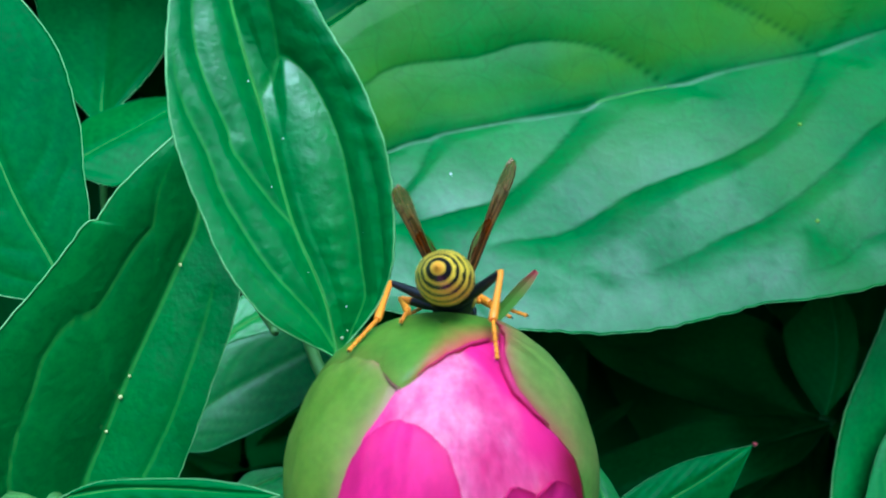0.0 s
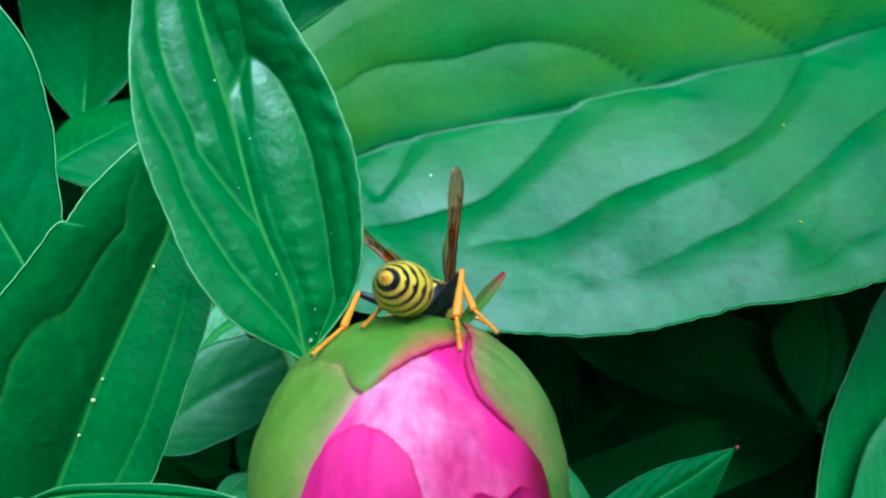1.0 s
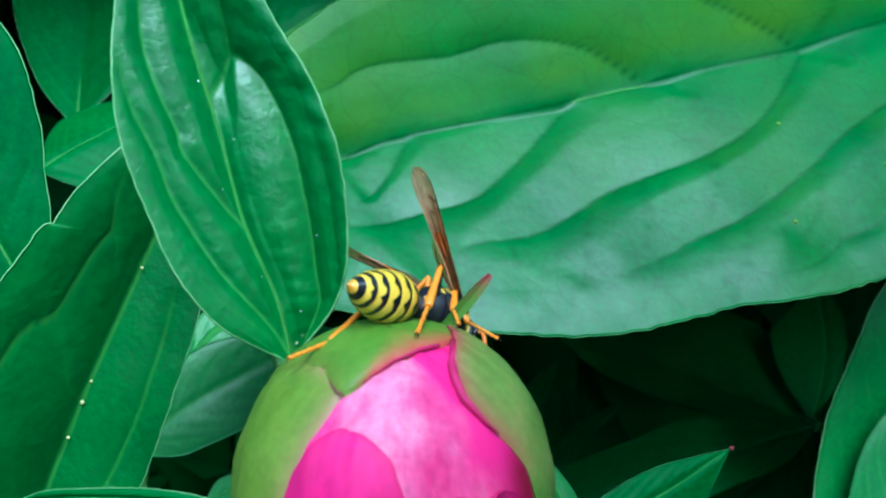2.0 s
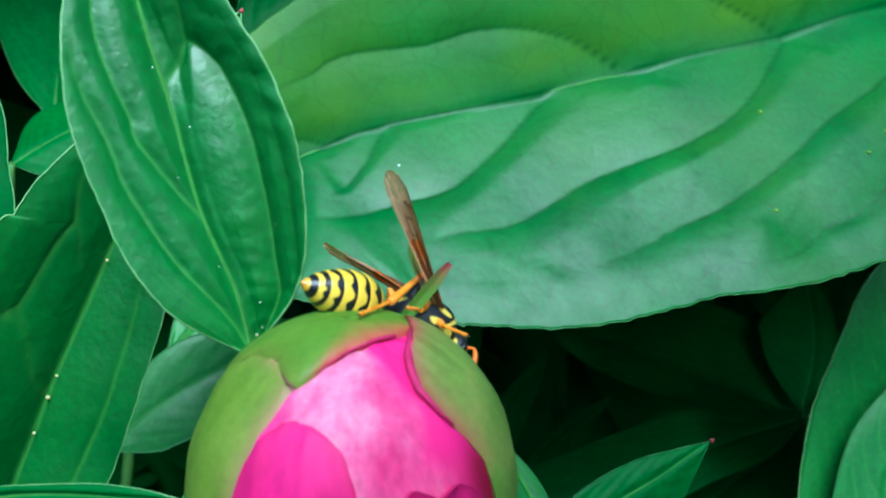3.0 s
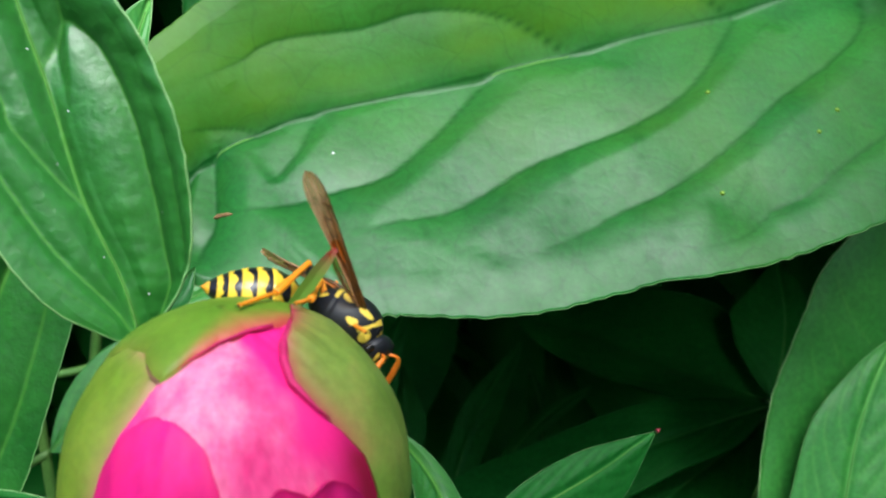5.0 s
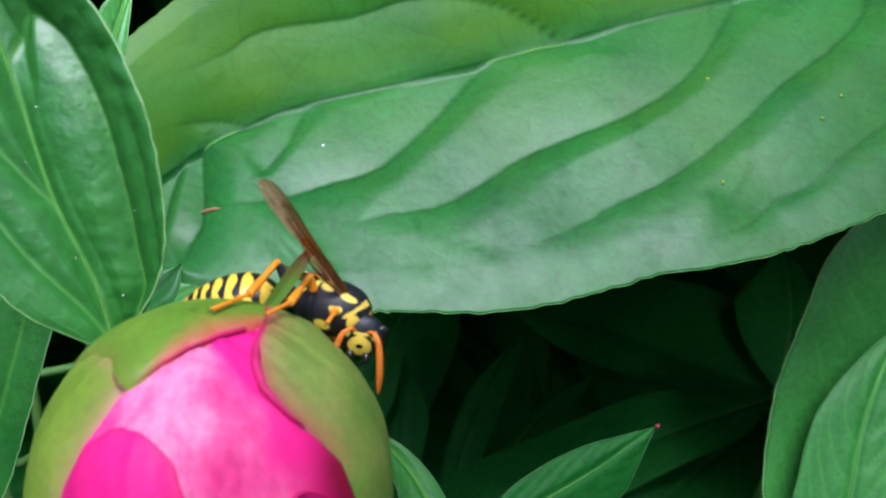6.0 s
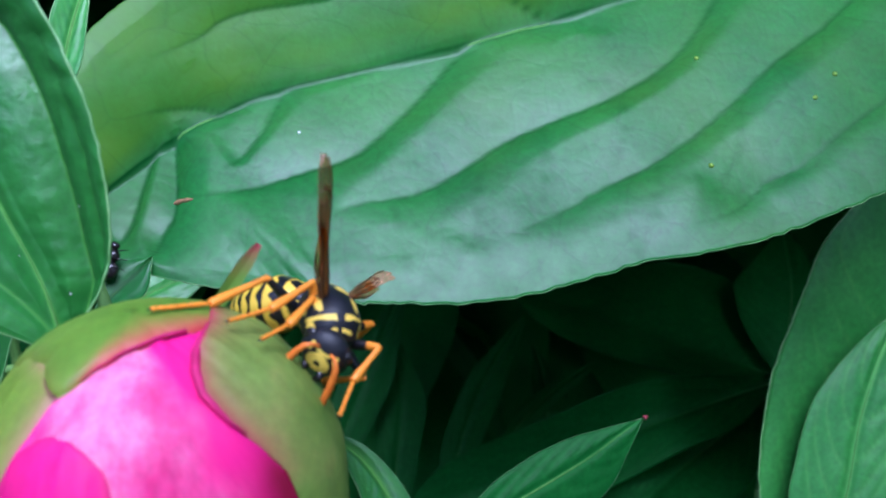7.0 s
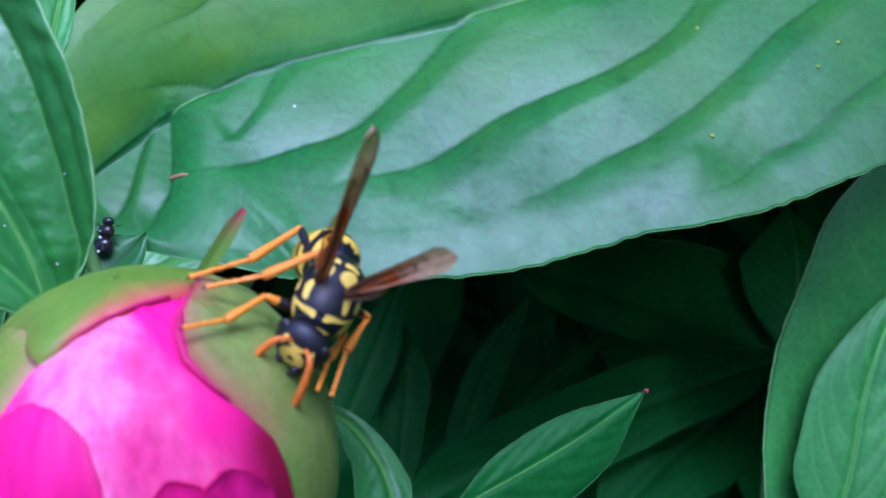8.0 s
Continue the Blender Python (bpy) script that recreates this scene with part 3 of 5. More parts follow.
leaflet(shade, 'folded leaflet with a pale midrib and pink tip', (0.100, -0.718, 0.688), (4, -30),
        [(0.0212, 0.1274, 0.5121), (0.0315, 0.1317, 0.5152), (0.0405, 0.1358, 0.5181), (0.0456, 0.1385, 0.5202), (0.0496, 0.1405, 0.5217)],
        [0.0000, 0.0034, 0.0042, 0.0036, 0.0022, 0.0010, 0.0000],
        [0.0000, 0.0058, 0.0072, 0.0060, 0.0040, 0.0020, 0.0000],
        cells=(70, 36), relief=0.0003, margin=0.00005, rib_r=0.0002, red=True, seed=17)
stalk(shade, [(0.11, 0.27, 0.30), (0.06, 0.16, 0.44), (0.02, 0.115, 0.50), (0.0212, 0.1274, 0.5121)], 0.0016, 0.0008)
leaflet(shade, 'long leaflet in deep shade', (0.101, -0.504, 0.858), (8, -8),
        [(0.0927, 0.2118, 0.4880), (0.0727, 0.2043, 0.4860), (0.0497, 0.1948, 0.4831), (0.0270, 0.1849, 0.4799), (0.0070, 0.1748, 0.4763)],
        [0.0000, 0.0073, 0.0084, 0.0096, 0.0093, 0.0059, 0.0000],
        [0.0000, 0.0074, 0.0110, 0.0109, 0.0106, 0.0090, 0.0000],
        cells=(60, 36), margin=0.0, rib_r=0.0002, seed=18)
stalk(shade, [(0.11, 0.27, 0.42), (0.105, 0.25, 0.465), (0.0927, 0.2118, 0.4880)], 0.0012, 0.0008)
leaflet(shade, 'wide leaflet in deep shade', (0.101, -0.404, 0.909), (10, 10),
        [(0.0967, 0.2226, 0.4805), (0.0818, 0.2101, 0.4765), (0.0655, 0.1971, 0.4726), (0.0477, 0.1806, 0.4672)],
        [0.0000, 0.0055, 0.0098, 0.0126, 0.0127, 0.0068, 0.0000],
        [0.0000, 0.0024, 0.0048, 0.0068, 0.0077, 0.0091, 0.0000],
        cells=(60, 36), margin=0.0, rib_r=0.0002, seed=19)
stalk(shade, [(0.11, 0.27, 0.42), (0.105, 0.25, 0.465), (0.0967, 0.2226, 0.4805)], 0.0012, 0.0008)
leaflet(shade, 'drooping leaflet in deep shade', (0.000, -0.507, 0.862), (10, -10),
        [(0.1023, 0.2399, 0.4742), (0.0854, 0.2466, 0.4782), (0.0639, 0.2569, 0.4842), (0.0452, 0.2643, 0.4886), (0.0333, 0.2700, 0.4920)],
        [0.0000, 0.0087, 0.0119, 0.0141, 0.0115, 0.0054, 0.0000],
        [0.0000, 0.0244, 0.0308, 0.0254, 0.0198, 0.0095, 0.0000],
        cells=(60, 36), margin=0.0, rib_r=0.0002, seed=20)
stalk(shade, [(0.11, 0.27, 0.42), (0.105, 0.25, 0.465), (0.1023, 0.2399, 0.4742)], 0.0012, 0.0008)
leaflet(shade, 'rounded leaflet in deep shade', (-0.199, -0.497, 0.845), (10, -10),
        [(0.1009, 0.2357, 0.4764), (0.1064, 0.2459, 0.4837), (0.1103, 0.2573, 0.4913), (0.1124, 0.2734, 0.5013)],
        [0.0000, 0.0074, 0.0119, 0.0139, 0.0141, 0.0078, 0.0000],
        [0.0000, 0.0022, 0.0047, 0.0053, 0.0059, 0.0051, 0.0000],
        cells=(60, 36), margin=0.0, rib_r=0.0002, seed=21)
stalk(shade, [(0.11, 0.27, 0.42), (0.105, 0.25, 0.465), (0.1009, 0.2357, 0.4764)], 0.0012, 0.0008)
stalk(shade, [(0.11, 0.27, 0.0), (0.112, 0.28, 0.25), (0.11, 0.27, 0.42)], 0.003, 0.0014)
hanging = thing("peony_leaf", (0.03, 0.30, 0.0), "peony leaf of narrow upright leaflets deep in the shade", "leaf", "peony leaves")
leaflet(hanging, 'narrow upright leaflet in shade', (0.100, -0.796, 0.597), (6, -6),
        [(-0.0208, 0.2511, 0.4287), (-0.0143, 0.2628, 0.4432), (-0.0050, 0.2771, 0.4607), (0.0065, 0.2944, 0.4819)],
        [0.0012, 0.0038, 0.0062, 0.0069, 0.0070, 0.0039, 0.0000],
        [0.0000, 0.0034, 0.0057, 0.0068, 0.0076, 0.0048, 0.0009],
        cells=(44, 24), margin=0.0, rib_r=0.0002, seed=31)
stalk(hanging, [(0.03, 0.30, 0.30), (0.028, 0.285, 0.37), (-0.0208, 0.2511, 0.4287)], 0.0014, 0.0007)
leaflet(hanging, 'narrow upright leaflet in shade', (0.100, -0.796, 0.597), (6, -6),
        [(0.0002, 0.2544, 0.4136), (0.0016, 0.2680, 0.4314), (0.0039, 0.2811, 0.4487), (0.0020, 0.2946, 0.4670)],
        [0.0011, 0.0035, 0.0059, 0.0070, 0.0075, 0.0046, 0.0008],
        [0.0011, 0.0036, 0.0059, 0.0065, 0.0076, 0.0038, 0.0000],
        cells=(44, 24), margin=0.0, rib_r=0.0002, seed=32)
stalk(hanging, [(0.03, 0.30, 0.30), (0.028, 0.285, 0.37), (0.0002, 0.2544, 0.4136)], 0.0014, 0.0007)
leaflet(hanging, 'narrow upright leaflet in shade', (0.100, -0.796, 0.597), (6, -6),
        [(0.0167, 0.2663, 0.4160), (0.0200, 0.2775, 0.4304), (0.0290, 0.2915, 0.4476), (0.0427, 0.3054, 0.4638)],
        [0.0010, 0.0030, 0.0053, 0.0055, 0.0055, 0.0027, 0.0000],
        [0.0000, 0.0034, 0.0052, 0.0064, 0.0066, 0.0042, 0.0007],
        cells=(44, 24), margin=0.0, rib_r=0.0002, seed=33)
stalk(hanging, [(0.03, 0.30, 0.30), (0.028, 0.285, 0.37), (0.0167, 0.2663, 0.4160)], 0.0014, 0.0007)
leaflet(hanging, 'narrow upright leaflet in shade', (0.100, -0.796, 0.597), (6, -6),
        [(0.0314, 0.2941, 0.4173), (0.0425, 0.3035, 0.4280), (0.0555, 0.3110, 0.4359), (0.0675, 0.3164, 0.4410)],
        [0.0008, 0.0023, 0.0032, 0.0032, 0.0024, 0.0011, 0.0000],
        [0.0000, 0.0022, 0.0032, 0.0036, 0.0036, 0.0026, 0.0005],
        cells=(44, 24), margin=0.0, rib_r=0.0002, seed=34)
stalk(hanging, [(0.03, 0.30, 0.30), (0.028, 0.285, 0.37), (0.0314, 0.2941, 0.4173)], 0.0014, 0.0007)
leaflet(hanging, 'narrow upright leaflet in shade', (0.100, -0.796, 0.597), (6, -6),
        [(0.0464, 0.2983, 0.4138), (0.0502, 0.3075, 0.4254), (0.0498, 0.3154, 0.4360), (0.0472, 0.3222, 0.4456)],
        [0.0007, 0.0025, 0.0038, 0.0046, 0.0047, 0.0029, 0.0005],
        [0.0000, 0.0018, 0.0036, 0.0038, 0.0044, 0.0021, 0.0000],
        cells=(44, 24), margin=0.0, rib_r=0.0002, seed=35)
stalk(hanging, [(0.03, 0.30, 0.30), (0.028, 0.285, 0.37), (0.0464, 0.2983, 0.4138)], 0.0014, 0.0007)
stalk(hanging, [(0.03, 0.30, 0.0), (0.03, 0.30, 0.16), (0.03, 0.30, 0.30)], 0.003, 0.0014)


# ---- the flower bud ----
BUD_C, BUD_R = np.array((-0.0002, 0.0831, 0.5504)), np.array((0.0147, 0.0147, 0.0152))


def bud_point(theta, phi, off=0.0):
    """A place on the bud: degrees round it, degrees down from its crown, metres above its skin."""
    a, b = radians(theta), radians(phi)
    d = np.array((math.sin(b) * math.cos(a), math.sin(b) * math.sin(a), math.cos(b)))
    low = 1.0 - 0.18 * max(0.0, (phi - 95) / 85) ** 2
    return BUD_C + d * (BUD_R * low + off)


def shell(name, grid, edge, material, parent, label, thick=0.0006):
    """A curved leaf of the bud from a grid of (theta, phi, height): outer and inner skin, closed round its rim."""
    nu, nv = len(grid), len(grid[0])
    outer = [bud_point(*g) for row in grid for g in row]
    inner = [bud_point(g[0], g[1], g[2] - thick) for row in grid for g in row]
    faces, o = [], nu * nv
    for i in range(nu - 1):
        for j in range(nv - 1):
            a, b, c, d = i * nv + j, i * nv + j + 1, (i + 1) * nv + j + 1, (i + 1) * nv + j
            faces.append((a, b, c, d))
            faces.append((a + o, d + o, c + o, b + o))
    loop = [i * nv for i in range(nu)] + [(nu - 1) * nv + j for j in range(1, nv)] + [i * nv + nv - 1 for i in range(nu - 2, -1, -1)] + [j for j in range(nv - 2, 0, -1)]
    for a, b in zip(loop, loop[1:] + loop[:1]):
        faces.append((b, a, a + o, b + o))
    e = [v for row in edge for v in row]
    deep = [max(0.0, min(1.0, (g[0] + 62 + 9 * noise.noise((g[0] * 0.05, g[1] * 0.09, 2.0)) - 0.25 * (g[1] - 45)) / 16)) for row in grid for g in row]
    deep = [max(d, 0.75 * max(0.0, min(1.0, (-108 - g[0]) / 14))) for d, g in zip(deep, (g for row in grid for g in row))]
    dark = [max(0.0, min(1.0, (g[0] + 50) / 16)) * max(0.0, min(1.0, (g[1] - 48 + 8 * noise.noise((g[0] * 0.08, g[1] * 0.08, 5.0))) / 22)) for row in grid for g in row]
    return mesh_ob(name, outer + inner, faces, material, parent, label, True, {"rim": e + e, "deep": deep + deep, "dark": dark + dark})


def row_shell(name, rows, base_off, material, parent, label, nu=64, nv=60, flare=0.0, tip=0.0, crumple=0.0, seed=0, thick=0.0006, bulge=0.0, rim=0.0008, rim_end=400):
    """rows: (phi, theta from, theta to) from the tip down to the base."""
    ph = [r[0] for r in rows]
    lo, hi = [r[1] for r in rows], [r[2] for r in rows]
    grid, edge = [], []
    for i in range(nu):
        q = i / (nu - 1)
        phi = ph[0] + (ph[-1] - ph[0]) * q ** 1.6
        a, b = np.interp(phi, ph, lo), np.interp(phi, ph, hi)
        g, e = [], []
        for j in range(nv):
            s = 0.5 - 0.5 * math.cos(math.pi * j / (nv - 1))
            th = a + (b - a) * s
            wob = 0.6 * noise.noise((phi * 0.12, seed, 0.0)) * (1 - s) + 0.6 * noise.noise((phi * 0.12, seed, 5.0)) * s
            arc = math.sin(radians(min(phi, 90))) * BUD_R[0]
            d = min(radians(th - a) * arc, radians(b - th) * arc, radians(phi - ph[0]) * BUD_R[0] * 1.2)
            off = base_off + flare * math.exp(-d / 0.0008) + tip * math.exp(-radians(phi - ph[0]) * BUD_R[0] / 0.0022)
            off += bulge * math.exp(-((th - 15) / 45) ** 2 - ((phi - 45) / 22) ** 2)
            off += crumple * noise.noise((th * 0.07, phi * 0.05, seed)) + 0.4 * crumple * noise.noise((th * 0.2, phi * 0.06, seed + 3))
            g.append((th + wob, phi, off))
            e.append(0.9 * math.exp(-max(d, 0) / rim) * max(0.0, min(1.0, (rim_end - phi) / 24)))
        grid.append(g)
        edge.append(e)
    return shell(name, grid, edge, material, parent, label, thick)


def cap_shell(name, ring, base_off, material, parent, label, nu=40, nv=120, seed=0):
    """ring: (theta, phi of the rim) round the crown."""
    th0, ph0 = [r[0] for r in ring], [r[1] for r in ring]
    grid, edge = [], []
    for i in range(nu):
        q = 0.004 + 0.996 * (i / (nu - 1)) ** 0.8
        g, e = [], []
        for j in range(nv):
            th = th0[0] + (th0[-1] - th0[0]) * j / (nv - 1)
            top = np.interp(th, th0, ph0) + 0.15 * noise.noise((th * 0.15, seed, 1.0))
            phi = q * top
            d = radians(top - phi) * BUD_R[0]
            off = base_off * (1 - math.exp(-d / 0.001)) + 0.0001 * noise.noise((th * 0.03, phi * 0.05, seed)) * (1 - math.exp(-d / 0.002)) * min(1.0, phi / 14) ** 2 + 0.00012 - 0.00045 * math.exp(-d / 0.0005) * (1.0 if th > -120 else 0.3)
            g.append((th, phi, off))
            e.append((0.85 * min(1.0, max(0.1, (th + 114) / 14))) * math.exp(-(d / 0.0014) ** 1.2))
        grid.append(g)
        edge.append(e)
    return shell(name, grid, edge, material, parent, label, 0.0002)


def bud_mat(name, stops, rim, scale=160, rough=0.5, sss=0.15, streak=0.0):
    m, nt, p = node_mat(name)
    co = object_coord(nt)
    mp = nt.nodes.new("ShaderNodeMapping")
    mp.inputs["Scale"].default_value = (1, 1, 1 - streak)
    link(nt, co, mp.inputs["Vector"])
    a, f = noise_node(nt, scale, 4, 0.6, mp.outputs[0]), noise_node(nt, scale * 7, 3, 0.6, mp.outputs[0])
    col = ramp(nt, a.outputs[0], stops)
    col = mix(nt, 1.0, col, ramp(nt, f.outputs[0], [(0.3, (0.86,) * 3), (0.7, (1.08,) * 3)]), "MULTIPLY")
    col = mix(nt, attr(nt, "rim"), col, rim)
    link(nt, col, p.inputs["Base Color"])
    p.inputs["Roughness"].default_value, p.inputs["Specular IOR Level"].default_value = rough, 0.3
    p.inputs["Subsurface Weight"].default_value, p.inputs["Subsurface Scale"].default_value = sss, 0.5
    p.inputs["Subsurface Radius"].default_value = (0.0012, 0.0005, 0.0006)
    link(nt, bump(nt, f.outputs[0], 0.25, 0.0002), p.inputs["Normal"])
    return m


SEPAL = bud_mat("sepal", [(0.3, (0.125, 0.225, 0.013)), (0.5, (0.18, 0.27, 0.021)), (0.7, (0.225, 0.305, 0.032))], (0.44, 0.17, 0.13))
SEPAL_TOP = bud_mat("sepal_crown", [(0.3, (0.095, 0.205, 0.012)), (0.6, (0.14, 0.25, 0.019)), (0.75, (0.18, 0.26, 0.028))], (0.60, 0.03, 0.07))
SEPAL_RED = bud_mat("sepal_edged", [(0.3, (0.135, 0.235, 0.03)), (0.55, (0.19, 0.275, 0.045)), (0.72, (0.25, 0.28, 0.06))], (0.42, 0.008, 0.07))
PETAL_DEEP = bud_mat("petal_magenta", [(0.3, (0.64, 0.004, 0.15)), (0.6, (0.76, 0.007, 0.20)), (0.75, (0.82, 0.02, 0.24))], (0.56, 0.005, 0.12), 130, 0.6, 0.3, 0.7)

def petal_mat():
    """Silky pink, paler along its middle, deepening to magenta towards its flank and its rim."""
    m = bud_mat("petal_pink", [(0.34, (0.60, 0.012, 0.15)), (0.47, (0.69, 0.065, 0.23)), (0.65, (0.79, 0.24, 0.38))], (0.64, 0.04, 0.15), 220, 0.6, 0.3, 0.93)
    nt = m.node_tree
    p = nt.nodes["Principled BSDF"]
    old = p.inputs["Base Color"].links[0].from_socket
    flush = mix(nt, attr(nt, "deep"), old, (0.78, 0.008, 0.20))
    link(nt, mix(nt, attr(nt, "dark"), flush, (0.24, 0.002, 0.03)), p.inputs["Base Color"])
    return m


PETAL = petal_mat()
bud = thing("peony_bud", (0.0, 0.085, 0.0), "pink peony bud opening between green sepals", "flower bud")
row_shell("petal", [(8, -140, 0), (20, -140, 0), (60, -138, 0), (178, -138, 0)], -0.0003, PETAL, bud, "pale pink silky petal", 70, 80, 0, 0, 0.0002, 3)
row_shell("petal", [(43.5, -111, -108), (45, -115, -100), (48, -119, -93), (53, -123, -87), (64, -128, -83), (90, -130, -80), (178, -130, -80)], 0.0001, PETAL_DEEP, bud, "rounded bright magenta petal", 50, 50, -0.0003, 0, 0.0003, 6, 0.0003)
row_shell("petal", [(66, -66, -64), (69, -70, -58), (75, -73, -52), (88, -74, -50), (178, -74, -50)], -0.0002, PETAL_DEEP, bud, "crumpled magenta petal", 44, 44, 0.0005, 0.0004, 0.0009, 9)
row_shell("petal", [(68, -52, -49), (71, -57, -44), (78, -58, -38), (95, -58, -36), (178, -58, -36)], 0.0, PETAL_DEEP, bud, "crumpled magenta petal", 40, 40, 0.0005, 0.0004, 0.0009, 12)
row_shell("sepal", [(26, -178, -150), (29, -205, -130), (33, -218, -117), (38, -225, -118.5), (50, -235, -122.5), (61, -240, -124.5), (71, -245, -126), (120, -250, -131), (178, -250, -131)], 0.0, SEPAL, bud, "pale green cupped sepal", 70, 70, -0.0003, 0, 0.0002, 15, 0.0003, 0.0, 0.0009)
row_shell("sepal", [(21.5, 6, 16), (23, -18, 32), (25.5, -33, 44), (31, -42, 60), (38, -46, 78), (48, -42, 92), (58, -35, 104), (68, -30, 112), (100, -28, 120), (178, -28, 124)], 0.00015, SEPAL_RED, bud, "green sepal with crimson edge", 80, 70, -0.0003, 0.0007, 0.0003, 18, 0.0003, 0.0003, 0.0012, 75)
cap_shell("sepal", [(-300, 60), (-250, 120), (-220, 90), (-190, 50), (-170, 32), (-144, 27), (-128, 31), (-117, 34), (-111, 31), (-102, 24), (-83, 17.5), (-46, 14.5), (-31, 15.5), (-8, 19), (10, 23), (30, 40), (60, 60)], 0.00025, SEPAL_TOP, bud, "olive green sepal with red rim over the crown", 40, 140, 21)
tube("sepal_edge", [bud_point(t, p, 0.0001) for t, p in ((6, 21.5), (-6, 22.2), (-18, 23.2), (-33, 25.7), (-42, 31), (-46, 38), (-44, 43), (-42, 48), (-38.5, 53))], [0.00012, 0.00034, 0.0004, 0.00038, 0.0003, 0.00018, 0.00006], CRIMSON, bud, "rolled crimson sepal edge", 8)
tube("sepal_edge", [bud_point(t, p, 0.00005) for t, p in ((-107, 28), (-102, 24.3), (-92, 20.6), (-83, 17.8), (-65, 15.8), (-46, 14.8), (-31, 15.8), (-18, 17.8))], [0.00003, 0.00006, 0.0001, 0.00013, 0.00018, 0.0002], CRIMSON, bud, "thin crimson edge of the crown sepal", 8)
tube("sepal_scar", [bud_point(t, p, 0.0002) for t, p in ((-131, 30.0), (-126, 31.4), (-121, 32.9), (-117, 33.6), (-114, 33.8))], [0.00004, 0.0001, 0.00015, 0.00006], SCAR, bud, "brown torn sepal edge", 6)
leaflet(bud, "narrow green bract with a red tip", (0.25, -0.9, 0.35), (18, 18),
        [(0.0043, 0.0886, 0.5634), (0.0058, 0.0884, 0.5653), (0.0074, 0.0882, 0.5674), (0.0088, 0.0881, 0.5692)],
        [0.0005, 0.0006, 0.00064, 0.00055, 0.00025], [0.0005, 0.0006, 0.00064, 0.00055, 0.00025], veins=[], material=BRACT, cells=(40, 14), relief=0.0, groove=0.0, wave=0.0, margin=0.0, rib_r=0.0, seed=40)
tube("stem", spline([(0.0, 0.085, 0.0), (0.004, 0.09, 0.25), (0.001, 0.086, 0.48), (-0.0002, 0.0831, 0.5365)], 30), [0.0042, 0.0034, 0.003, 0.0055], STALK, bud, "round green flower stem", 12)


# ---- the paper wasp ----
def wasp_mat(name, dark, light, tip=None, rough=0.3):
    """Glossy black and yellow skin: the markings come from the mesh's own 'mark' values."""
    m, nt, p = node_mat(name)
    co = object_coord(nt)
    f = noise_node(nt, 2600, 3, 0.6, co)
    g = noise_node(nt, 700, 3, 0.6, co)
    yellow = ramp(nt, g.outputs[0], [(0.3, light), (0.7, tuple(min(1.0, c * 1.15 + 0.01) for c in light))])
    if tip:
        yellow = mix(nt, attr(nt, "tip"), yellow, tip)
    fac = ramp(nt, attr(nt, "mark"), [(0.42, (0, 0, 0)), (0.58, (1, 1, 1))])
    link(nt, mix(nt, fac, dark, yellow), p.inputs["Base Color"])
    p.inputs["Roughness"].default_value = rough
    link(nt, bump(nt, f.outputs[0], 0.35, 0.00005), p.inputs["Normal"])
    return m


WASP = wasp_mat("wasp_skin", (0.008, 0.008, 0.011), (0.80, 0.52, 0.035), (0.75, 0.30, 0.02), 0.28)
WASP_BODY = wasp_mat("wasp_thorax", (0.007, 0.007, 0.010), (0.78, 0.54, 0.06), None, 0.5)
LEG_SKIN = wasp_mat("wasp_leg", (0.008, 0.007, 0.009), (0.80, 0.26, 0.007), None, 0.38)
ANTENNA = plain_mat("antenna", [(0.70, 0.15, 0.010), (0.84, 0.22, 0.015)], 900, 0.45, 0.2, 0.00003)
EYE_SKIN = plain_mat("compound_eye", [(0.008, 0.007, 0.007), (0.02, 0.016, 0.014)], 4000, 0.18, 0.4, 0.00002)


def wing_mat(name, tint, clear, rough):
    m, nt, p = node_mat(name)
    co = object_coord(nt)
    n1 = noise_node(nt, 260, 3, 0.5, co)
    col = mix(nt, attr(nt, "front"), ramp(nt, n1.outputs[0], [(0.3, tint), (0.7, tuple(c * 1.5 for c in tint))]), (0.70, 0.27, 0.07))
    # pale grey outer end: sky reflection painted into the membrane colour
    col = mix(nt, attr(nt, "end"), col, (0.5, 0.43, 0.38))
    link(nt, col, p.inputs["Base Color"])
    p.inputs["Roughness"].default_value, p.inputs["Specular IOR Level"].default_value = rough, 1.0
    mp = nt.nodes.new("ShaderNodeMapping")
    mp.inputs["Scale"].default_value = (1.0, 0.05, 0.3)
    link(nt, co, mp.inputs["Vector"])
    w = noise_node(nt, 3400, 3, 0.6, mp.outputs[0])
    link(nt, mix(nt, 1.0, col, ramp(nt, w.outputs[0], [(0.34, (0.65,) * 3), (0.62, (1.3,) * 3)]), "MULTIPLY"), p.inputs["Base Color"])
    link(nt, bump(nt, w.outputs[0], 0.7, 0.0002), p.inputs["Normal"])
    tr = nt.nodes.new("ShaderNodeBsdfTransparent")
    tr.inputs[0].default_value = (0.95, 0.74, 0.5, 1)
    ms = nt.nodes.new("ShaderNodeMixShader")
    see = nt.nodes.new("ShaderNodeMath")
    see.operation = "MULTIPLY_ADD"
    link(nt, attr(nt, "end"), see.inputs[0])
    see.inputs[1].default_value, see.inputs[2].default_value = 0.6, clear
    link(nt, see.outputs[0], ms.inputs[0])
    link(nt, p.outputs[0], ms.inputs[1])
    link(nt, tr.outputs[0], ms.inputs[2])
    link(nt, ms.outputs[0], nt.nodes["Material Output"].inputs[0])
    return m


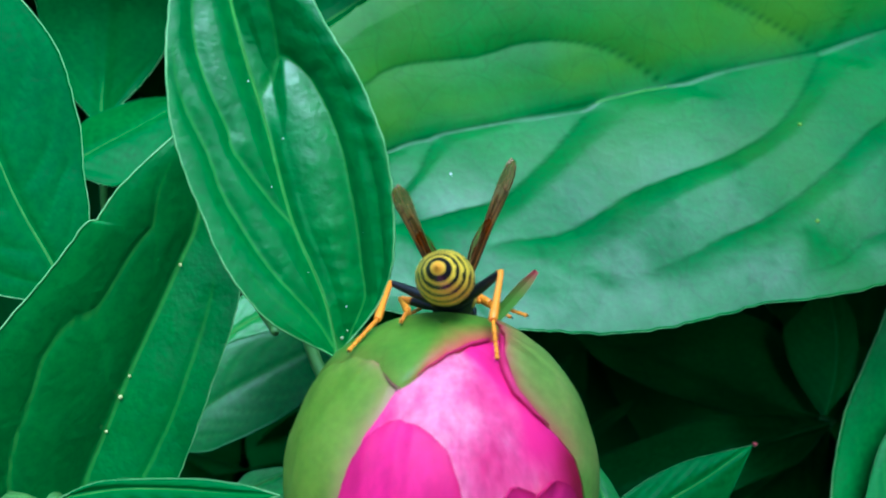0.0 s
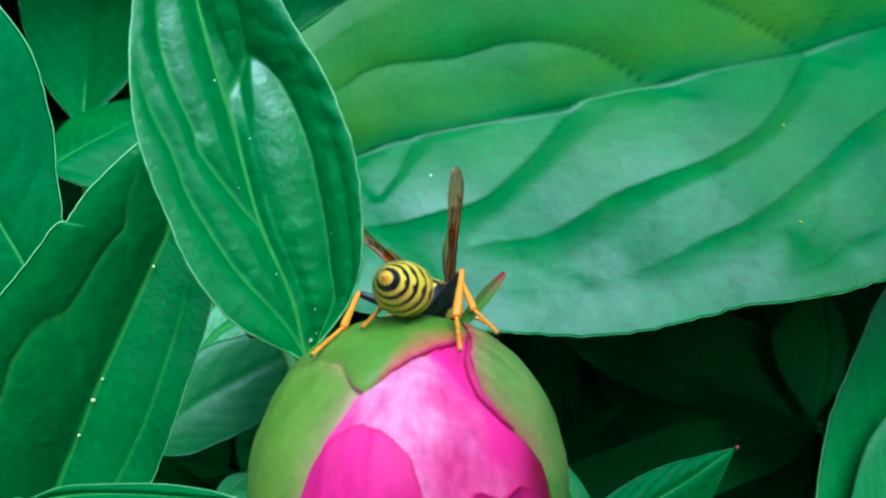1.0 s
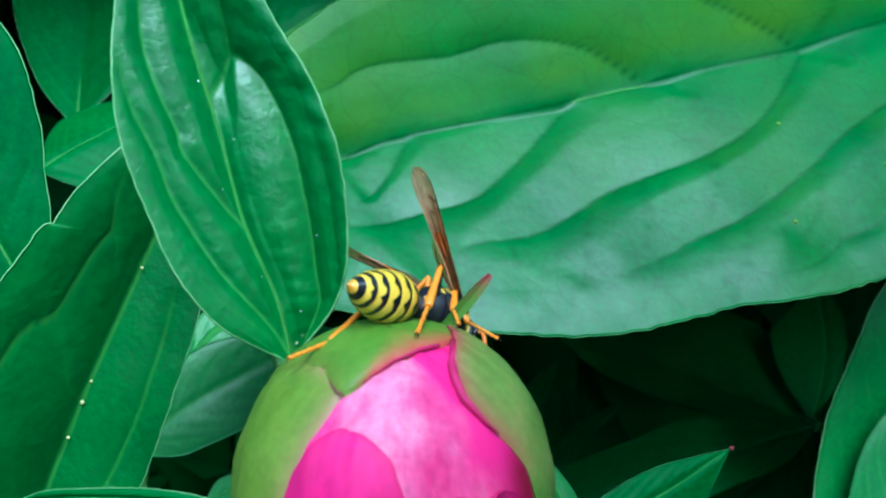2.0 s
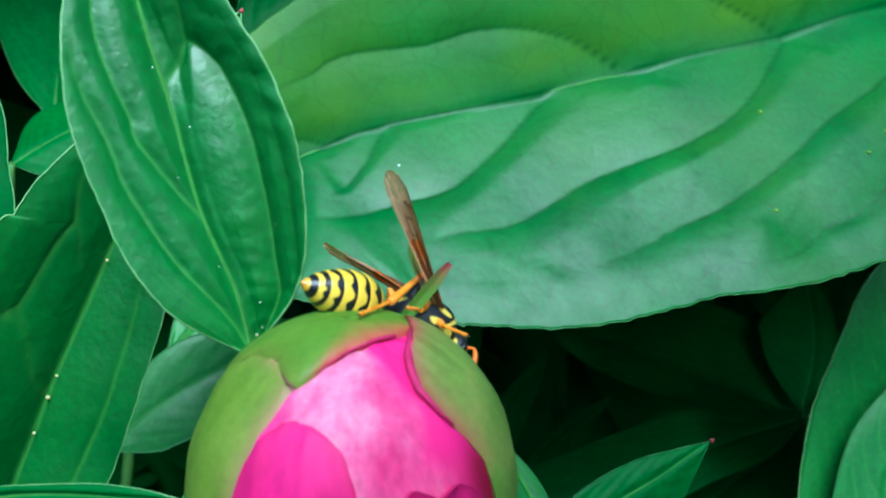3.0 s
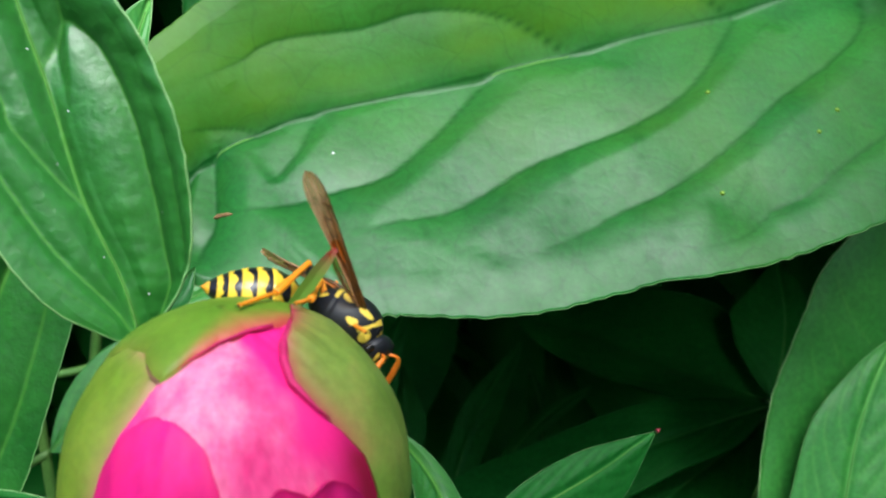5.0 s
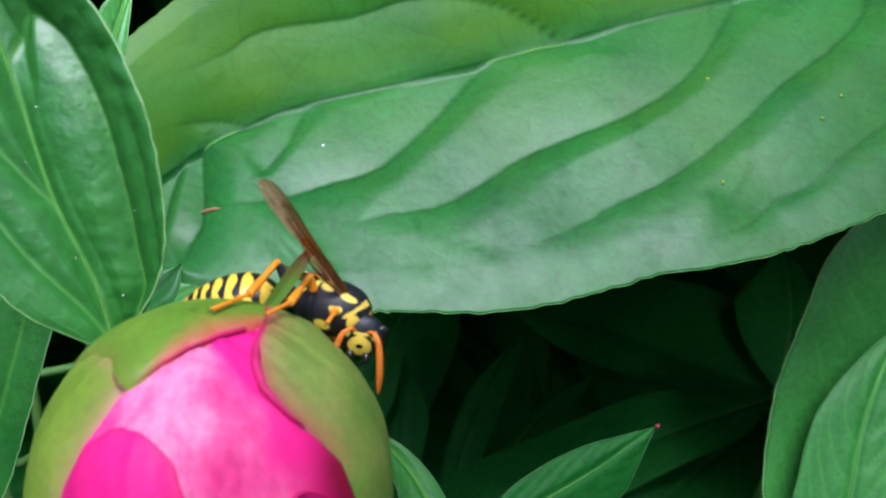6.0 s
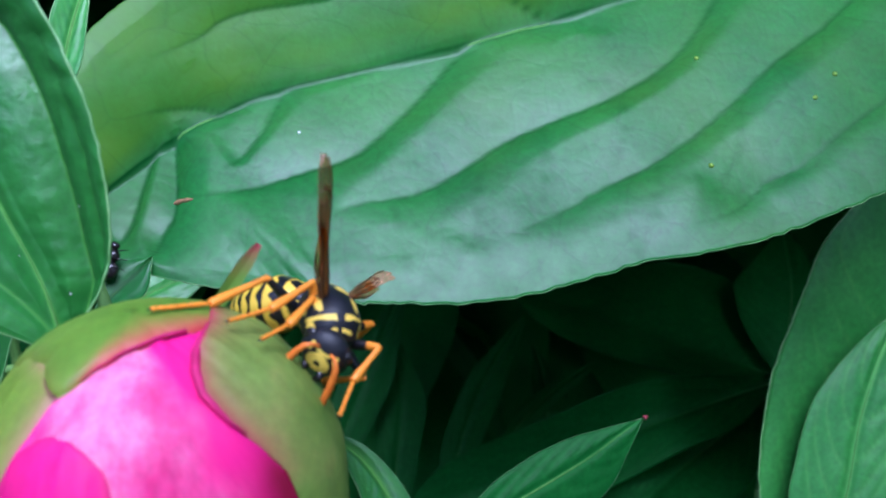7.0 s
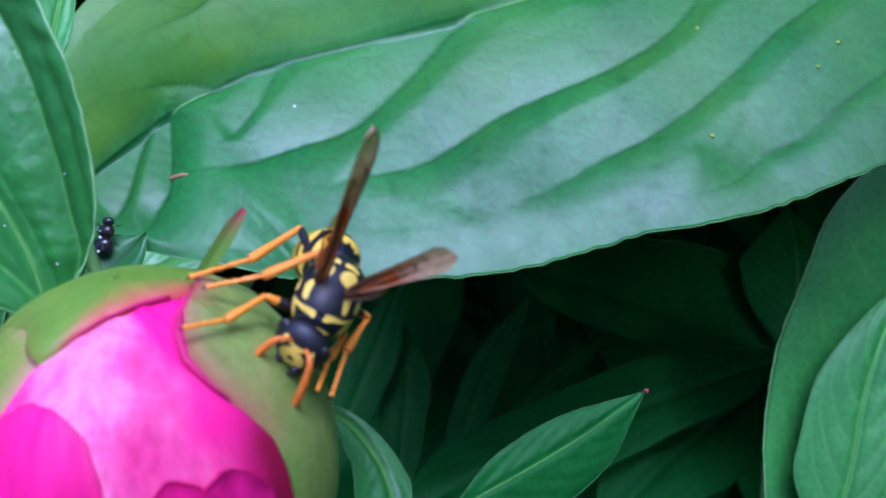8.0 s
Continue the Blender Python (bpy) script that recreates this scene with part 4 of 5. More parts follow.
WING = wing_mat("wing_membrane", (0.78, 0.40, 0.20), 0.30, 0.24)
WING_CLEAR = wing_mat("hind_wing_membrane", (0.22, 0.2, 0.16), 0.72, 0.2)
WING_VEIN = plain_mat("wing_vein", [(0.07, 0.028, 0.01), (0.20, 0.08, 0.02)], 900, 0.4, 0.2, 0.00003)
MM = 0.001


def lathe(name, profile, material, parent, label, nu=60, nv=48, flat=1.0, mark=None, tip=None, sag=None, ring=None, bend=None):
    """A body along -y or +y: profile rows (y, radius) in mm; flat squashes it in z; mark(v, angle) gives 0 black to 1 yellow."""
    ys, rs = [p[0] for p in profile], [p[1] for p in profile]
    cum = np.concatenate([[0], np.cumsum(np.hypot(np.diff(ys), np.diff(rs)))])
    cum /= cum[-1]
    sy, sr = spline([(y, r) for y, r in profile], 200).T
    gy = np.linspace(0, 1, 200)
    verts, marks, tips, faces = [], [], [], []
    for i in range(nu):
        v = i / (nu - 1)
        y, r = np.interp(v, gy, sy), max(0.004, np.interp(v, gy, sr))
        if ring:
            r *= ring(v)
        for k in range(nv):
            a = 2 * math.pi * k / nv
            z = math.cos(a) * r * flat + (sag(v) if sag else 0.0) + (bend(y) if bend else 0.0)
            verts.append((math.sin(a) * r * MM, y * MM, z * MM))
            marks.append(mark(v, a) if mark else 0.0)
            tips.append(tip(v) if tip else 0.0)
    for i in range(nu - 1):
        for k in range(nv):
            a, b = i * nv + k, i * nv + (k + 1) % nv
            faces.append((a, b, b + nv, a + nv))
    faces.append(tuple(range(nv - 1, -1, -1)))
    faces.append(tuple((nu - 1) * nv + k for k in range(nv)))
    me_ob = mesh_ob(name, verts, faces, material, None, label, True, {"mark": marks, "tip": tips})
    me_ob.parent = parent
    return me_ob


def local(ob, parent):
    ob.parent = parent
    ob.matrix_parent_inverse = Matrix.Identity(4)
    return ob


def soft(x, k=1.0):
    return max(0.0, min(1.0, 0.5 + x * k))


def abdomen_mark(v, a):
    """Wavy black bands at the front of each yellow ring."""
    d = min(a, 2 * math.pi - a) + 0.05 * noise.noise((math.sin(a) * 4, math.cos(a) * 4, v * 20))
    if v > 0.80:
        return 1.0
    cuts = (0.0, 0.335, 0.425, 0.51, 0.59, 0.665, 0.74, 1.01)
    for k in range(7):
        if cuts[k] <= v < cuts[k + 1]:
            q = (v - cuts[k]) / (cuts[k + 1] - cuts[k])
            black = (0.84, 0.40, 0.37, 0.36, 0.38, 0.42, 0.40)[k]
            calm = 1.0 if k < 5 else 0.2
            black += calm * (0.10 * math.cos(3 * d) + 0.24 * math.exp(-((d - 0.95) / 0.17) ** 2) * (1 if k else 0) + 0.16 * math.exp(-(d / 0.16) ** 2) - 0.12 * math.exp(-((d - 0.45) / 0.2) ** 2))
            black += calm * 0.22 * math.exp(-((d - 1.7) / 0.13) ** 2) * (1 if k else 0) - 0.12 * math.exp(-((d - 1.35) / 0.16) ** 2) - 0.12 * math.exp(-((d - 2.1) / 0.25) ** 2)
            black += 0.10 * noise.noise((math.sin(a) * 5, math.cos(a) * 5, k * 3.7))
            return soft(q - black, 3.2) if q < 0.93 else soft(0.955 - q, 6)
    return 1.0


def blob(x, y, cx, cy, rx, ry):
    return 1.0 - math.hypot((x - cx) / rx, (y - cy) / ry)


def make_wasp():
    w = thing("wasp", tuple(BUD_C + np.array((0.0, 0.004, 0.0165))), "black and yellow paper wasp with raised amber wings on the bud", "wasp")

    def thorax_mark(v, a):
        wob = noise.noise((math.sin(a) * 2.2, math.cos(a) * 2.2, v * 9))
        d, y = min(a, 2 * math.pi - a) + 0.10 * wob, v + 0.014 * noise.noise((math.sin(a) * 3, v * 14, math.cos(a) * 3 + 4))
        bow = 0.05 * d * d
        m = soft((0.024 - abs(y - 0.895 + bow * 0.5)) * 70, 1) if 0.16 < d < 1.3 else 0.0               # collar
        m = max(m, soft((0.035 - 0.010 * d - abs(y - 0.765 + 1.6 * bow)) * 70, 1) if 0.2 < d < 1.5 else 0.0)  # hind rim of the fore back
        m = max(m, soft(blob(d, y, 0.42, 0.43, 0.30, 0.058) * 0.9, 1))                                  # scutellum pair
        m = max(m, soft((0.019 - abs(y - 0.335)) * 90, 1) if 0.08 < d < 0.7 else 0.0)
        m = max(m, soft(blob(d, y - 0.1 * (d - 0.7), 0.7, 0.58, 0.17, 0.07) * 0.9, 1))
        m = max(m, soft(blob(d, y, 0.7, 0.18, 0.16, 0.08) * 0.9, 1))                                    # hind slope
        m = max(m, soft(blob(d, y, 1.6, 0.68, 0.30, 0.065) * 0.9, 1))                                   # flank spots
        m = max(m, soft(blob(d, y, 1.25, 0.52, 0.16, 0.045) * 0.9, 1))
        m = max(m, soft(blob(d, y, 2.0, 0.45, 0.22, 0.06) * 0.9, 1))
        return m

    local(lathe("thorax", [(0.0, 0.28), (0.35, 0.9), (1.0, 1.65), (2.0, 2.2), (3.4, 2.45), (4.8, 2.4), (5.9, 2.1), (6.7, 1.55), (7.1, 0.9), (7.3, 0.35)],
                WASP_BODY, w, "black thorax with yellow markings", 96, 90, 1.0, thorax_mark, None, lambda v: 0.35 * math.sin(math.pi * v) - 0.1,
                lambda v: 1 - 0.05 * math.exp(-((v - 0.76) / 0.018) ** 2) - 0.04 * math.exp(-((v - 0.34) / 0.015) ** 2)), w)
    ab = lathe("abdomen", [(0.0, 0.28), (-0.5, 0.42), (-1.0, 1.0), (-2.0, 2.0), (-3.6, 2.6), (-5.2, 2.55), (-6.8, 2.1), (-8.2, 1.4), (-9.2, 0.68), (-9.7, 0.22), (-9.9, 0.03)],
               WASP, w, "yellow abdomen with wavy black bands", 190, 120, 0.94, abdomen_mark, lambda v: max(0.0, min(1.0, (v - 0.76) / 0.12)),
               lambda v: -0.15 * math.sin(math.pi * v), lambda v: 1.0 + 0.02 * ((((v - 0.335) / 0.082) % 1.0) - 0.5) * (1 if 0.335 < v < 0.8 else 0))
    local(ab, w)

    shape = [(0.0, 0.4), (0.12, 1.2), (0.4, 1.85), (0.9, 2.1), (1.4, 2.0), (1.85, 1.55), (2.1, 0.95), (2.2, 0.3)]
    shape_r = spline(shape, 101)[:, 1]

    def head_mark(v, a):
        r = float(np.interp(v, np.linspace(0, 1, 101), shape_r))
        x, z = r * math.sin(a), r * math.cos(a)
        x += 0.12 * noise.noise((x * 1.5, z * 1.5, 1.0))
        m = 0.0
        if v > 0.5:
            m = soft((1.02 - math.hypot(x, (z + 0.62) * 0.95)) * 4, 1)                      # shield of the face
            m = max(m, soft((0.16 - abs(z - 0.62 - 0.2 * x * x)) * 8, 1) if abs(x) < 0.75 else 0.0)   # band over the antennae
            m = max(m, soft(blob(abs(x), z, 1.15, 0.55, 0.2, 0.5), 1.5))                    # inner eye rims
        d = min(a, 2 * math.pi - a)
        return max(m, soft(blob(d, v, 1.05, 0.26, 0.35, 0.06) * 0.9, 1))                    # streak behind the eye

    head = lathe("head", shape, WASP_BODY, w, "black head with a yellow face", 80, 80, 0.95, head_mark, None, lambda v: -0.25)
    local(head, w)
    for s in (-1, 1):
        eye = lathe("eye", [(-1.3, 0.05), (-1.0, 0.5), (-0.4, 0.75), (0.4, 0.75), (1.0, 0.5), (1.3, 0.05)], EYE_SKIN, head, "glossy black kidney-shaped eye", 24, 24, 0.62)
        local(eye, head)
        eye.matrix_basis = pose(s * 1.36 * MM, 1.1 * MM, -0.1 * MM, 80, s * 24, s * -12)
        pts = [(s * 0.5, 1.9, 0.5), (s * 1.0, 2.5, 0.8), (s * 1.55, 2.8, 0.3), (s * 1.95, 3.0, -1.2), (s * 2.2, 3.1, -3.0), (s * 2.3, 3.0, -4.5)]
        an = tube("antenna", spline([tuple(c * MM for c in q) for q in pts], 30), [0.00016, 0.00014, 0.00026, 0.00032, 0.0003, 0.00014], ANTENNA, None, "orange segmented antenna", 10)
        local(an, head)
        jaw = tube("mandible", [(s * 0.7 * MM, 1.7 * MM, -1.5 * MM), (s * 0.75 * MM, 1.9 * MM, -2.2 * MM), (s * 0.15 * MM, 2.0 * MM, -2.7 * MM)], [0.0004, 0.0003, 0.0001], EYE_SKIN, None, "", 8)
        local(jaw, head)
    dot = lathe("face_spot", [(0.0, 0.02), (0.02, 0.3), (0.06, 0.28), (0.08, 0.02)], EYE_SKIN, head, "black dot on the face", 6, 16)
    local(dot, head)
    dot.matrix_basis = pose(0, 2.12 * MM, -0.84 * MM, -18, 0, 0)

    wings = []
    for s in (1, -1):
        wings.append(make_wing(w, s))
    legs = {}
    for name, y, l1, l2, r in (("hind", 1.6, 5.6, 10.2, 1.08), ("mid", 3.2, 4.8, 8.6, 1.0), ("fore", 5.0, 3.8, 7.0, 0.98)):
        for s, key in ((1, "r"), (-1, "l")):
            legs[name + "_" + key] = make_leg(w, name, s, y, l1, l2, r)
    return w, ab, head, wings, legs


def make_wing(w, s):
    """Fore wing folded lengthwise, along +y from its root, front edge on the +x side times s."""
    nu, nv, length = 60, 12, 14.9
    out = []
    for nm, ln, wd, mat, dx, lab in (("fore_wing", length, 1.0, WING, 0.0, "narrow smoky amber folded wing"), ("hind_wing", length * 0.52, 0.8, WING_CLEAR, -0.62, "clear hind wing")):
        verts, front, end = [], [], []
        for lay in (0.012, -0.012):
            for i in range(nu):
                u = i / (nu - 1)
                half = wd * (0.26 + 0.72 * u ** 1.15) * max(0.0, 1 - max(0.0, (u - 0.82) / 0.18) ** 2) ** 0.5 + 0.01
                mid = 0.18 * math.sin(u * 2.6) * s + dx * s * math.sin(math.pi * u) ** 0.7
                for j in range(nv):
                    q = -1 + 2 * j / (nv - 1)
                    z = 0.10 * math.sin(q * 7 + u * 3) * (1 - u * 0.4) + 0.28 * q * q + lay + 0.10 * math.sin(u * 9 + q)
                    verts.append(((mid + q * half) * MM, u * ln * MM, z * MM))
                    end.append(max(0.0, min(0.6, (u - 0.45) * 1.5)))
                    front.append(max(0.0, min(1.0, (q * s - 0.25) * 1.6 + 0.25 * (1 - u))))
        faces, o = [], nu * nv
        for i in range(nu - 1):
            for j in range(nv - 1):
                a = i * nv + j
                faces.append((a, a + 1, a + nv + 1, a + nv))
                faces.append((a + o, a + nv + o, a + nv + 1 + o, a + 1 + o))
        ob = local(mesh_ob(nm, verts, faces, mat, None, lab, True, {"front": front, "end": end}), w if nm == "fore_wing" else out[0])
        out.append(ob)
        lines = ((0.98, 0.98, 0.0, 0.95), (0.55, 0.62, 0.0, 0.8), (0.1, -0.1, 0.0, 0.72), (-0.4, -0.7, 0.0, 0.6)) if nm == "fore_wing" else ((0.9, 0.5, 0.0, 0.9), (0.0, -0.5, 0.0, 0.8))
        for q0, q1, u0, u1 in lines:
            pts = []
            for i in range(14):
                f = i / 13
                k = int((u0 + (u1 - u0) * f) * (nu - 1)) * nv + int(round((1 + s * (q0 + (q1 - q0) * f)) / 2 * (nv - 1)))
                pts.append(np.array(verts[k]) + (0, 0, 0.00003))
            local(tube("wing_vein", pts, [0.00014, 0.0001, 0.00005], WING_VEIN, None, "", 5), ob)
        if nm == "fore_wing":
            for u0, qa, qb in ((0.52, 0.6, -0.3), (0.64, 0.7, -0.1), (0.74, 0.9, 0.2)):
                pts = []
                for i in range(8):
                    f = i / 7
                    k = int((u0 + 0.05 * f) * (nu - 1)) * nv + int(round((1 + s * (qa + (qb - qa) * f)) / 2 * (nv - 1)))
                    pts.append(np.array(verts[k]) + (0, 0, 0.00003))
                local(tube("wing_vein", pts, [0.00008, 0.00006], WING_VEIN, None, "", 5), ob)
    return out[0]


def make_leg(w, name, s, y, l1, l2, r):
    """Thigh along +y from the hip, and the lower leg with its jointed foot along +y from the knee."""
    hip = np.array((s * 0.9, y, -1.4))

    def thigh_mark(v, a):
        return soft((v - (0.80 if name == "hind" else 0.55)) * 6, 1)

    thigh = lathe("thigh", [(0.0, 0.22 * r), (0.12 * l1, 0.42 * r), (0.45 * l1, 0.50 * r), (0.8 * l1, 0.38 * r), (0.97 * l1, 0.30 * r), (l1 * 1.01, 0.12 * r)], LEG_SKIN, w, "black thigh with an orange end", 40, 20, 0.85, thigh_mark)
    local(thigh, w)
    a = 0.52
    shin = lathe("shin", [(-0.02, 0.1 * r), (0.1, 0.26 * r), (0.25 * l2, 0.30 * r), (0.42 * l2, 0.40 * r), (a * l2, 0.36 * r), (a * l2 + 0.06, 0.14 * r)], LEG_SKIN, thigh, "orange shin", 30, 16, 0.9, lambda v, k: 1.0, None, None, None, lambda y: -0.15 * y)
    local(shin, thigh)
    joints = [a, 0.70, 0.79, 0.86, 0.93, 1.0]
    prof = []
    for j0, j1 in zip(joints[:-1], joints[1:]):
        prof += [(j0 * l2 + 0.02, 0.10 * r), (j0 * l2 + 0.25 * (j1 - j0) * l2, 0.16 * r), (j1 * l2 - 0.06, 0.19 * r), (j1 * l2 - 0.01, 0.11 * r)]
    foot = lathe("foot", prof, LEG_SKIN, shin, "orange jointed foot", 70, 12, 1.0, lambda v, k: 1.0, None, None, None, lambda y: -0.15 * a * l2 * (l2 - y) / (l2 - a * l2))
    local(foot, shin)
    for q in (-1, 1):
        local(tube("claw", [(0, l2 * MM, 0), (q * 0.12 * MM, (l2 + 0.2) * MM, 0.02 * MM), (q * 0.2 * MM, (l2 + 0.28) * MM, -0.12 * MM)], [0.00006, 0.00005, 0.00002], EYE_SKIN, None, "", 5), shin)
    for u in (0.40, 0.50):
        local(tube("spur", [(0.2 * r * MM, u * l2 * MM, -0.15 * u * l2 * MM), (0.55 * r * MM, (u + 0.07) * l2 * MM, -0.16 * u * l2 * MM)], [0.00006, 0.00001], ANTENNA, None, "", 5), shin)
    return hip, s, l1, l2, thigh, shin


wasp, wasp_abdomen, wasp_head, wasp_wings, wasp_legs = make_wasp()


GRAINS = [((-0.03439, 0.12302, 0.55788), 0.00022), ((-0.04174, 0.12046, 0.54308), 0.0002), ((-0.04309, 0.12000, 0.54022), 0.0003), ((-0.04525, 0.11930, 0.53544), 0.00022), ((-0.03507, 0.12346, 0.55184), 0.00012)]
FLECKS = [((-0.01, 0.09583, 0.56259), 9e-05), ((-0.01954, 0.09987, 0.58526), 0.0001), ((-0.01613, 0.09852, 0.57971), 8e-05), ((-0.01725, 0.09689, 0.5751), 6e-05), ((-0.00818, 0.09692, 0.57029), 6e-05), ((-0.01373, 0.09569, 0.5664), 6e-05)]
SPECKS = [(0.0838, 0.17063, 0.56378), (0.07966, 0.16683, 0.56102), (0.06256, 0.17232, 0.56694), (0.06149, 0.15642, 0.55397)]
SPECKLE = (0.00126, 0.15853, 0.56139)
DRY_EDGE = [(-0.01613, 0.14975, 0.55397), (-0.01523, 0.14985, 0.55422), (-0.01416, 0.14934, 0.55456), (-0.01308, 0.149, 0.55477)]
INSECT_AT = (-0.0216, 0.1369, 0.5505)
TORN = [((-0.01063, 0.09608, 0.55896), 0.00022), ((-0.01003, 0.09624, 0.55973), 0.00012)]


# ---- ground, the rest of the shrub, unseen leaves added for shade ----
def ground_sheet():
    n, verts, faces = 60, [], []
    xs = np.sinh(np.linspace(-6.2, 6.2, n)) * 0.16
    for y in xs:
        for x in xs:
            near = math.exp(-(x * x + y * y) / 4.0)
            verts.append((x, y, -0.004 + near * 0.012 * (noise.noise((x * 9, y * 9, 0)) - 0.4)))
    for i in range(n - 1):
        for j in range(n - 1):
            a = i * n + j
            faces.append((a, a + 1, a + n + 1, a + n))
    return tagged(mesh_ob("ground", verts, faces, SOIL), "dark bare garden soil under the peony", "ground", "", "structure")


def shrub():
    """The shrub's leaves farther back, plus unseen leaves added to block light, one mesh."""
    rnd = random.Random(11)
    verts, faces, vein = [], [], []

    def one(p, yaw, tilt, size):
        m = Matrix.Translation(p) @ Euler((tilt, 0, yaw)).to_matrix().to_4x4()
        o, nu, nv = len(verts), 9, 5
        for i in range(nu):
            u = i / (nu - 1)
            w = 0.30 * size * math.sin(math.pi * u ** 0.8) ** 0.9 + 0.0003
            for j in range(nv):
                s = -1 + 2 * j / (nv - 1)
                verts.append(m @ Vector((s * w, u * size, abs(s) * w * 0.25 - 0.25 * size * u * u)))
                vein.append(0.6 if j == nv // 2 else 0.0)
        for i in range(nu - 1):
            for j in range(nv - 1):
                a = o + i * nv + j
                faces.append((a, a + 1, a + nv + 1, a + nv))

    for k in range(900):
        a, far = rnd.uniform(0, 6.283), rnd.uniform(0.0, 1.0)
        x, y = 0.02 + math.cos(a) * (0.33 + 0.4 * far), 0.10 + math.sin(a) * (0.33 + 0.4 * far)
        if y < -0.05 and rnd.random() < 0.1:
            continue
        one((x, y, rnd.uniform(0.10, 0.70)), rnd.uniform(0, 6.28), rnd.uniform(-0.7, 0.4), rnd.uniform(0.08, 0.13))
    for k in range(480):
        one((rnd.uniform(-0.28, 0.38), rnd.uniform(0.36, 0.56), rnd.uniform(0.10, 0.66)), rnd.uniform(0, 6.28), rnd.uniform(-0.9, 0.2), rnd.uniform(0.08, 0.13))
    # out-of-view canopy over the back, added to darken the gap below
    for k in range(1100):
        one((rnd.uniform(-0.35, 0.4), rnd.uniform(0.235, 0.65), rnd.uniform(0.62, 0.74)), rnd.uniform(0, 6.28), rnd.uniform(-0.5, 0.1), rnd.uniform(0.09, 0.13))
    # unseen leaves to the right, added to block side light
    for k in range(120):
        one((rnd.uniform(0.26, 0.42), rnd.uniform(0.0, 0.34), rnd.uniform(0.3, 0.68)), rnd.uniform(0, 6.28), rnd.uniform(-0.7, 0.2), rnd.uniform(0.08, 0.12))
    # leaves hidden behind the broad leaf, added to shade what hangs below
    for k in range(360):
        one((rnd.uniform(-0.03, 0.18), rnd.uniform(0.262, 0.37), rnd.uniform(0.54, 0.62)), rnd.uniform(0, 6.28), rnd.uniform(-0.25, 0.1), rnd.uniform(0.05, 0.08))
    for k in range(700):
        a = rnd.uniform(0.3, 2.85)
        r = rnd.uniform(0.6, 1.9)
        one((math.cos(a) * r, math.sin(a) * r, rnd.uniform(0.02, 0.42)), rnd.uniform(0, 6.28), rnd.uniform(-0.7, 0.4), rnd.uniform(0.11, 0.17))
    for k in range(260):
        one((rnd.uniform(-0.25, 0.35), rnd.uniform(-0.1, 0.45), rnd.uniform(0.06, 0.32)), rnd.uniform(0, 6.28), rnd.uniform(-0.6, 0.5), rnd.uniform(0.07, 0.1))
    # unseen hedge behind the camera, added to cut low sky light
    for k in range(1100):
        a, r = rnd.uniform(3.35, 6.08), rnd.uniform(0.72, 1.35)
        top = 0.82 + 0.26 * noise.noise((a * 3.1, r * 2.0, 0.7))
        one((math.cos(a) * r * 1.25, math.sin(a) * r * 0.92, rnd.uniform(0.05, 1.0) * top), rnd.uniform(0, 6.28), rnd.uniform(-0.9, 0.3), rnd.uniform(0.13, 0.2))
    for k in range(240):
        one((rnd.uniform(-0.02, 0.22), rnd.uniform(0.36, 0.48), rnd.uniform(0.30, 0.52)), rnd.uniform(0, 6.28), rnd.uniform(-1.2, -0.2), rnd.uniform(0.07, 0.11))
    for k in range(90):
        one((rnd.uniform(-0.34, -0.1), rnd.uniform(0.42, 0.52), rnd.uniform(0.46, 0.68)), rnd.uniform(0, 6.28), rnd.uniform(-1.2, -0.2), rnd.uniform(0.09, 0.12))
    # unseen leaves right of the broad leaf's base, added as a sun block
    for k in range(46):
        one((rnd.uniform(0.18, 0.32), rnd.uniform(0.08, 0.2), rnd.uniform(0.63, 0.72)), rnd.uniform(0, 6.28), rnd.uniform(-0.3, 0.3), rnd.uniform(0.06, 0.085))
    # unseen leaves beside the camera, added to keep sun off the gap
    for k in range(60):
        one((rnd.uniform(0.082, 0.16), rnd.uniform(-0.09, 0.0), rnd.uniform(0.655, 0.78)), rnd.uniform(0, 6.28), rnd.uniform(-0.3, 0.3), rnd.uniform(0.06, 0.085))
    for k in range(46):
        x, y = rnd.uniform(-0.5, 0.55), rnd.uniform(0.52, 0.85)
        o, pts = len(verts), tube_data(spline([(x, y, 0), (x + rnd.uniform(-0.03, 0.03), y, 0.25), (x + rnd.uniform(-0.06, 0.06), y + rnd.uniform(-0.03, 0.03), 0.5)], 8), [0.003, 0.0015], 6)
        verts.extend(pts[0])
        vein.extend([0.2] * len(pts[0]))
        faces.extend(tuple(i + o for i in f) for f in pts[1])
    ob = mesh_ob("shrub_foliage", verts, faces, LEAF_SHADE, None, "", True, {"vein": vein})
    return tagged(ob, "dark green peony foliage with unseen leaves added for shade", "foliage", "", "stuff")




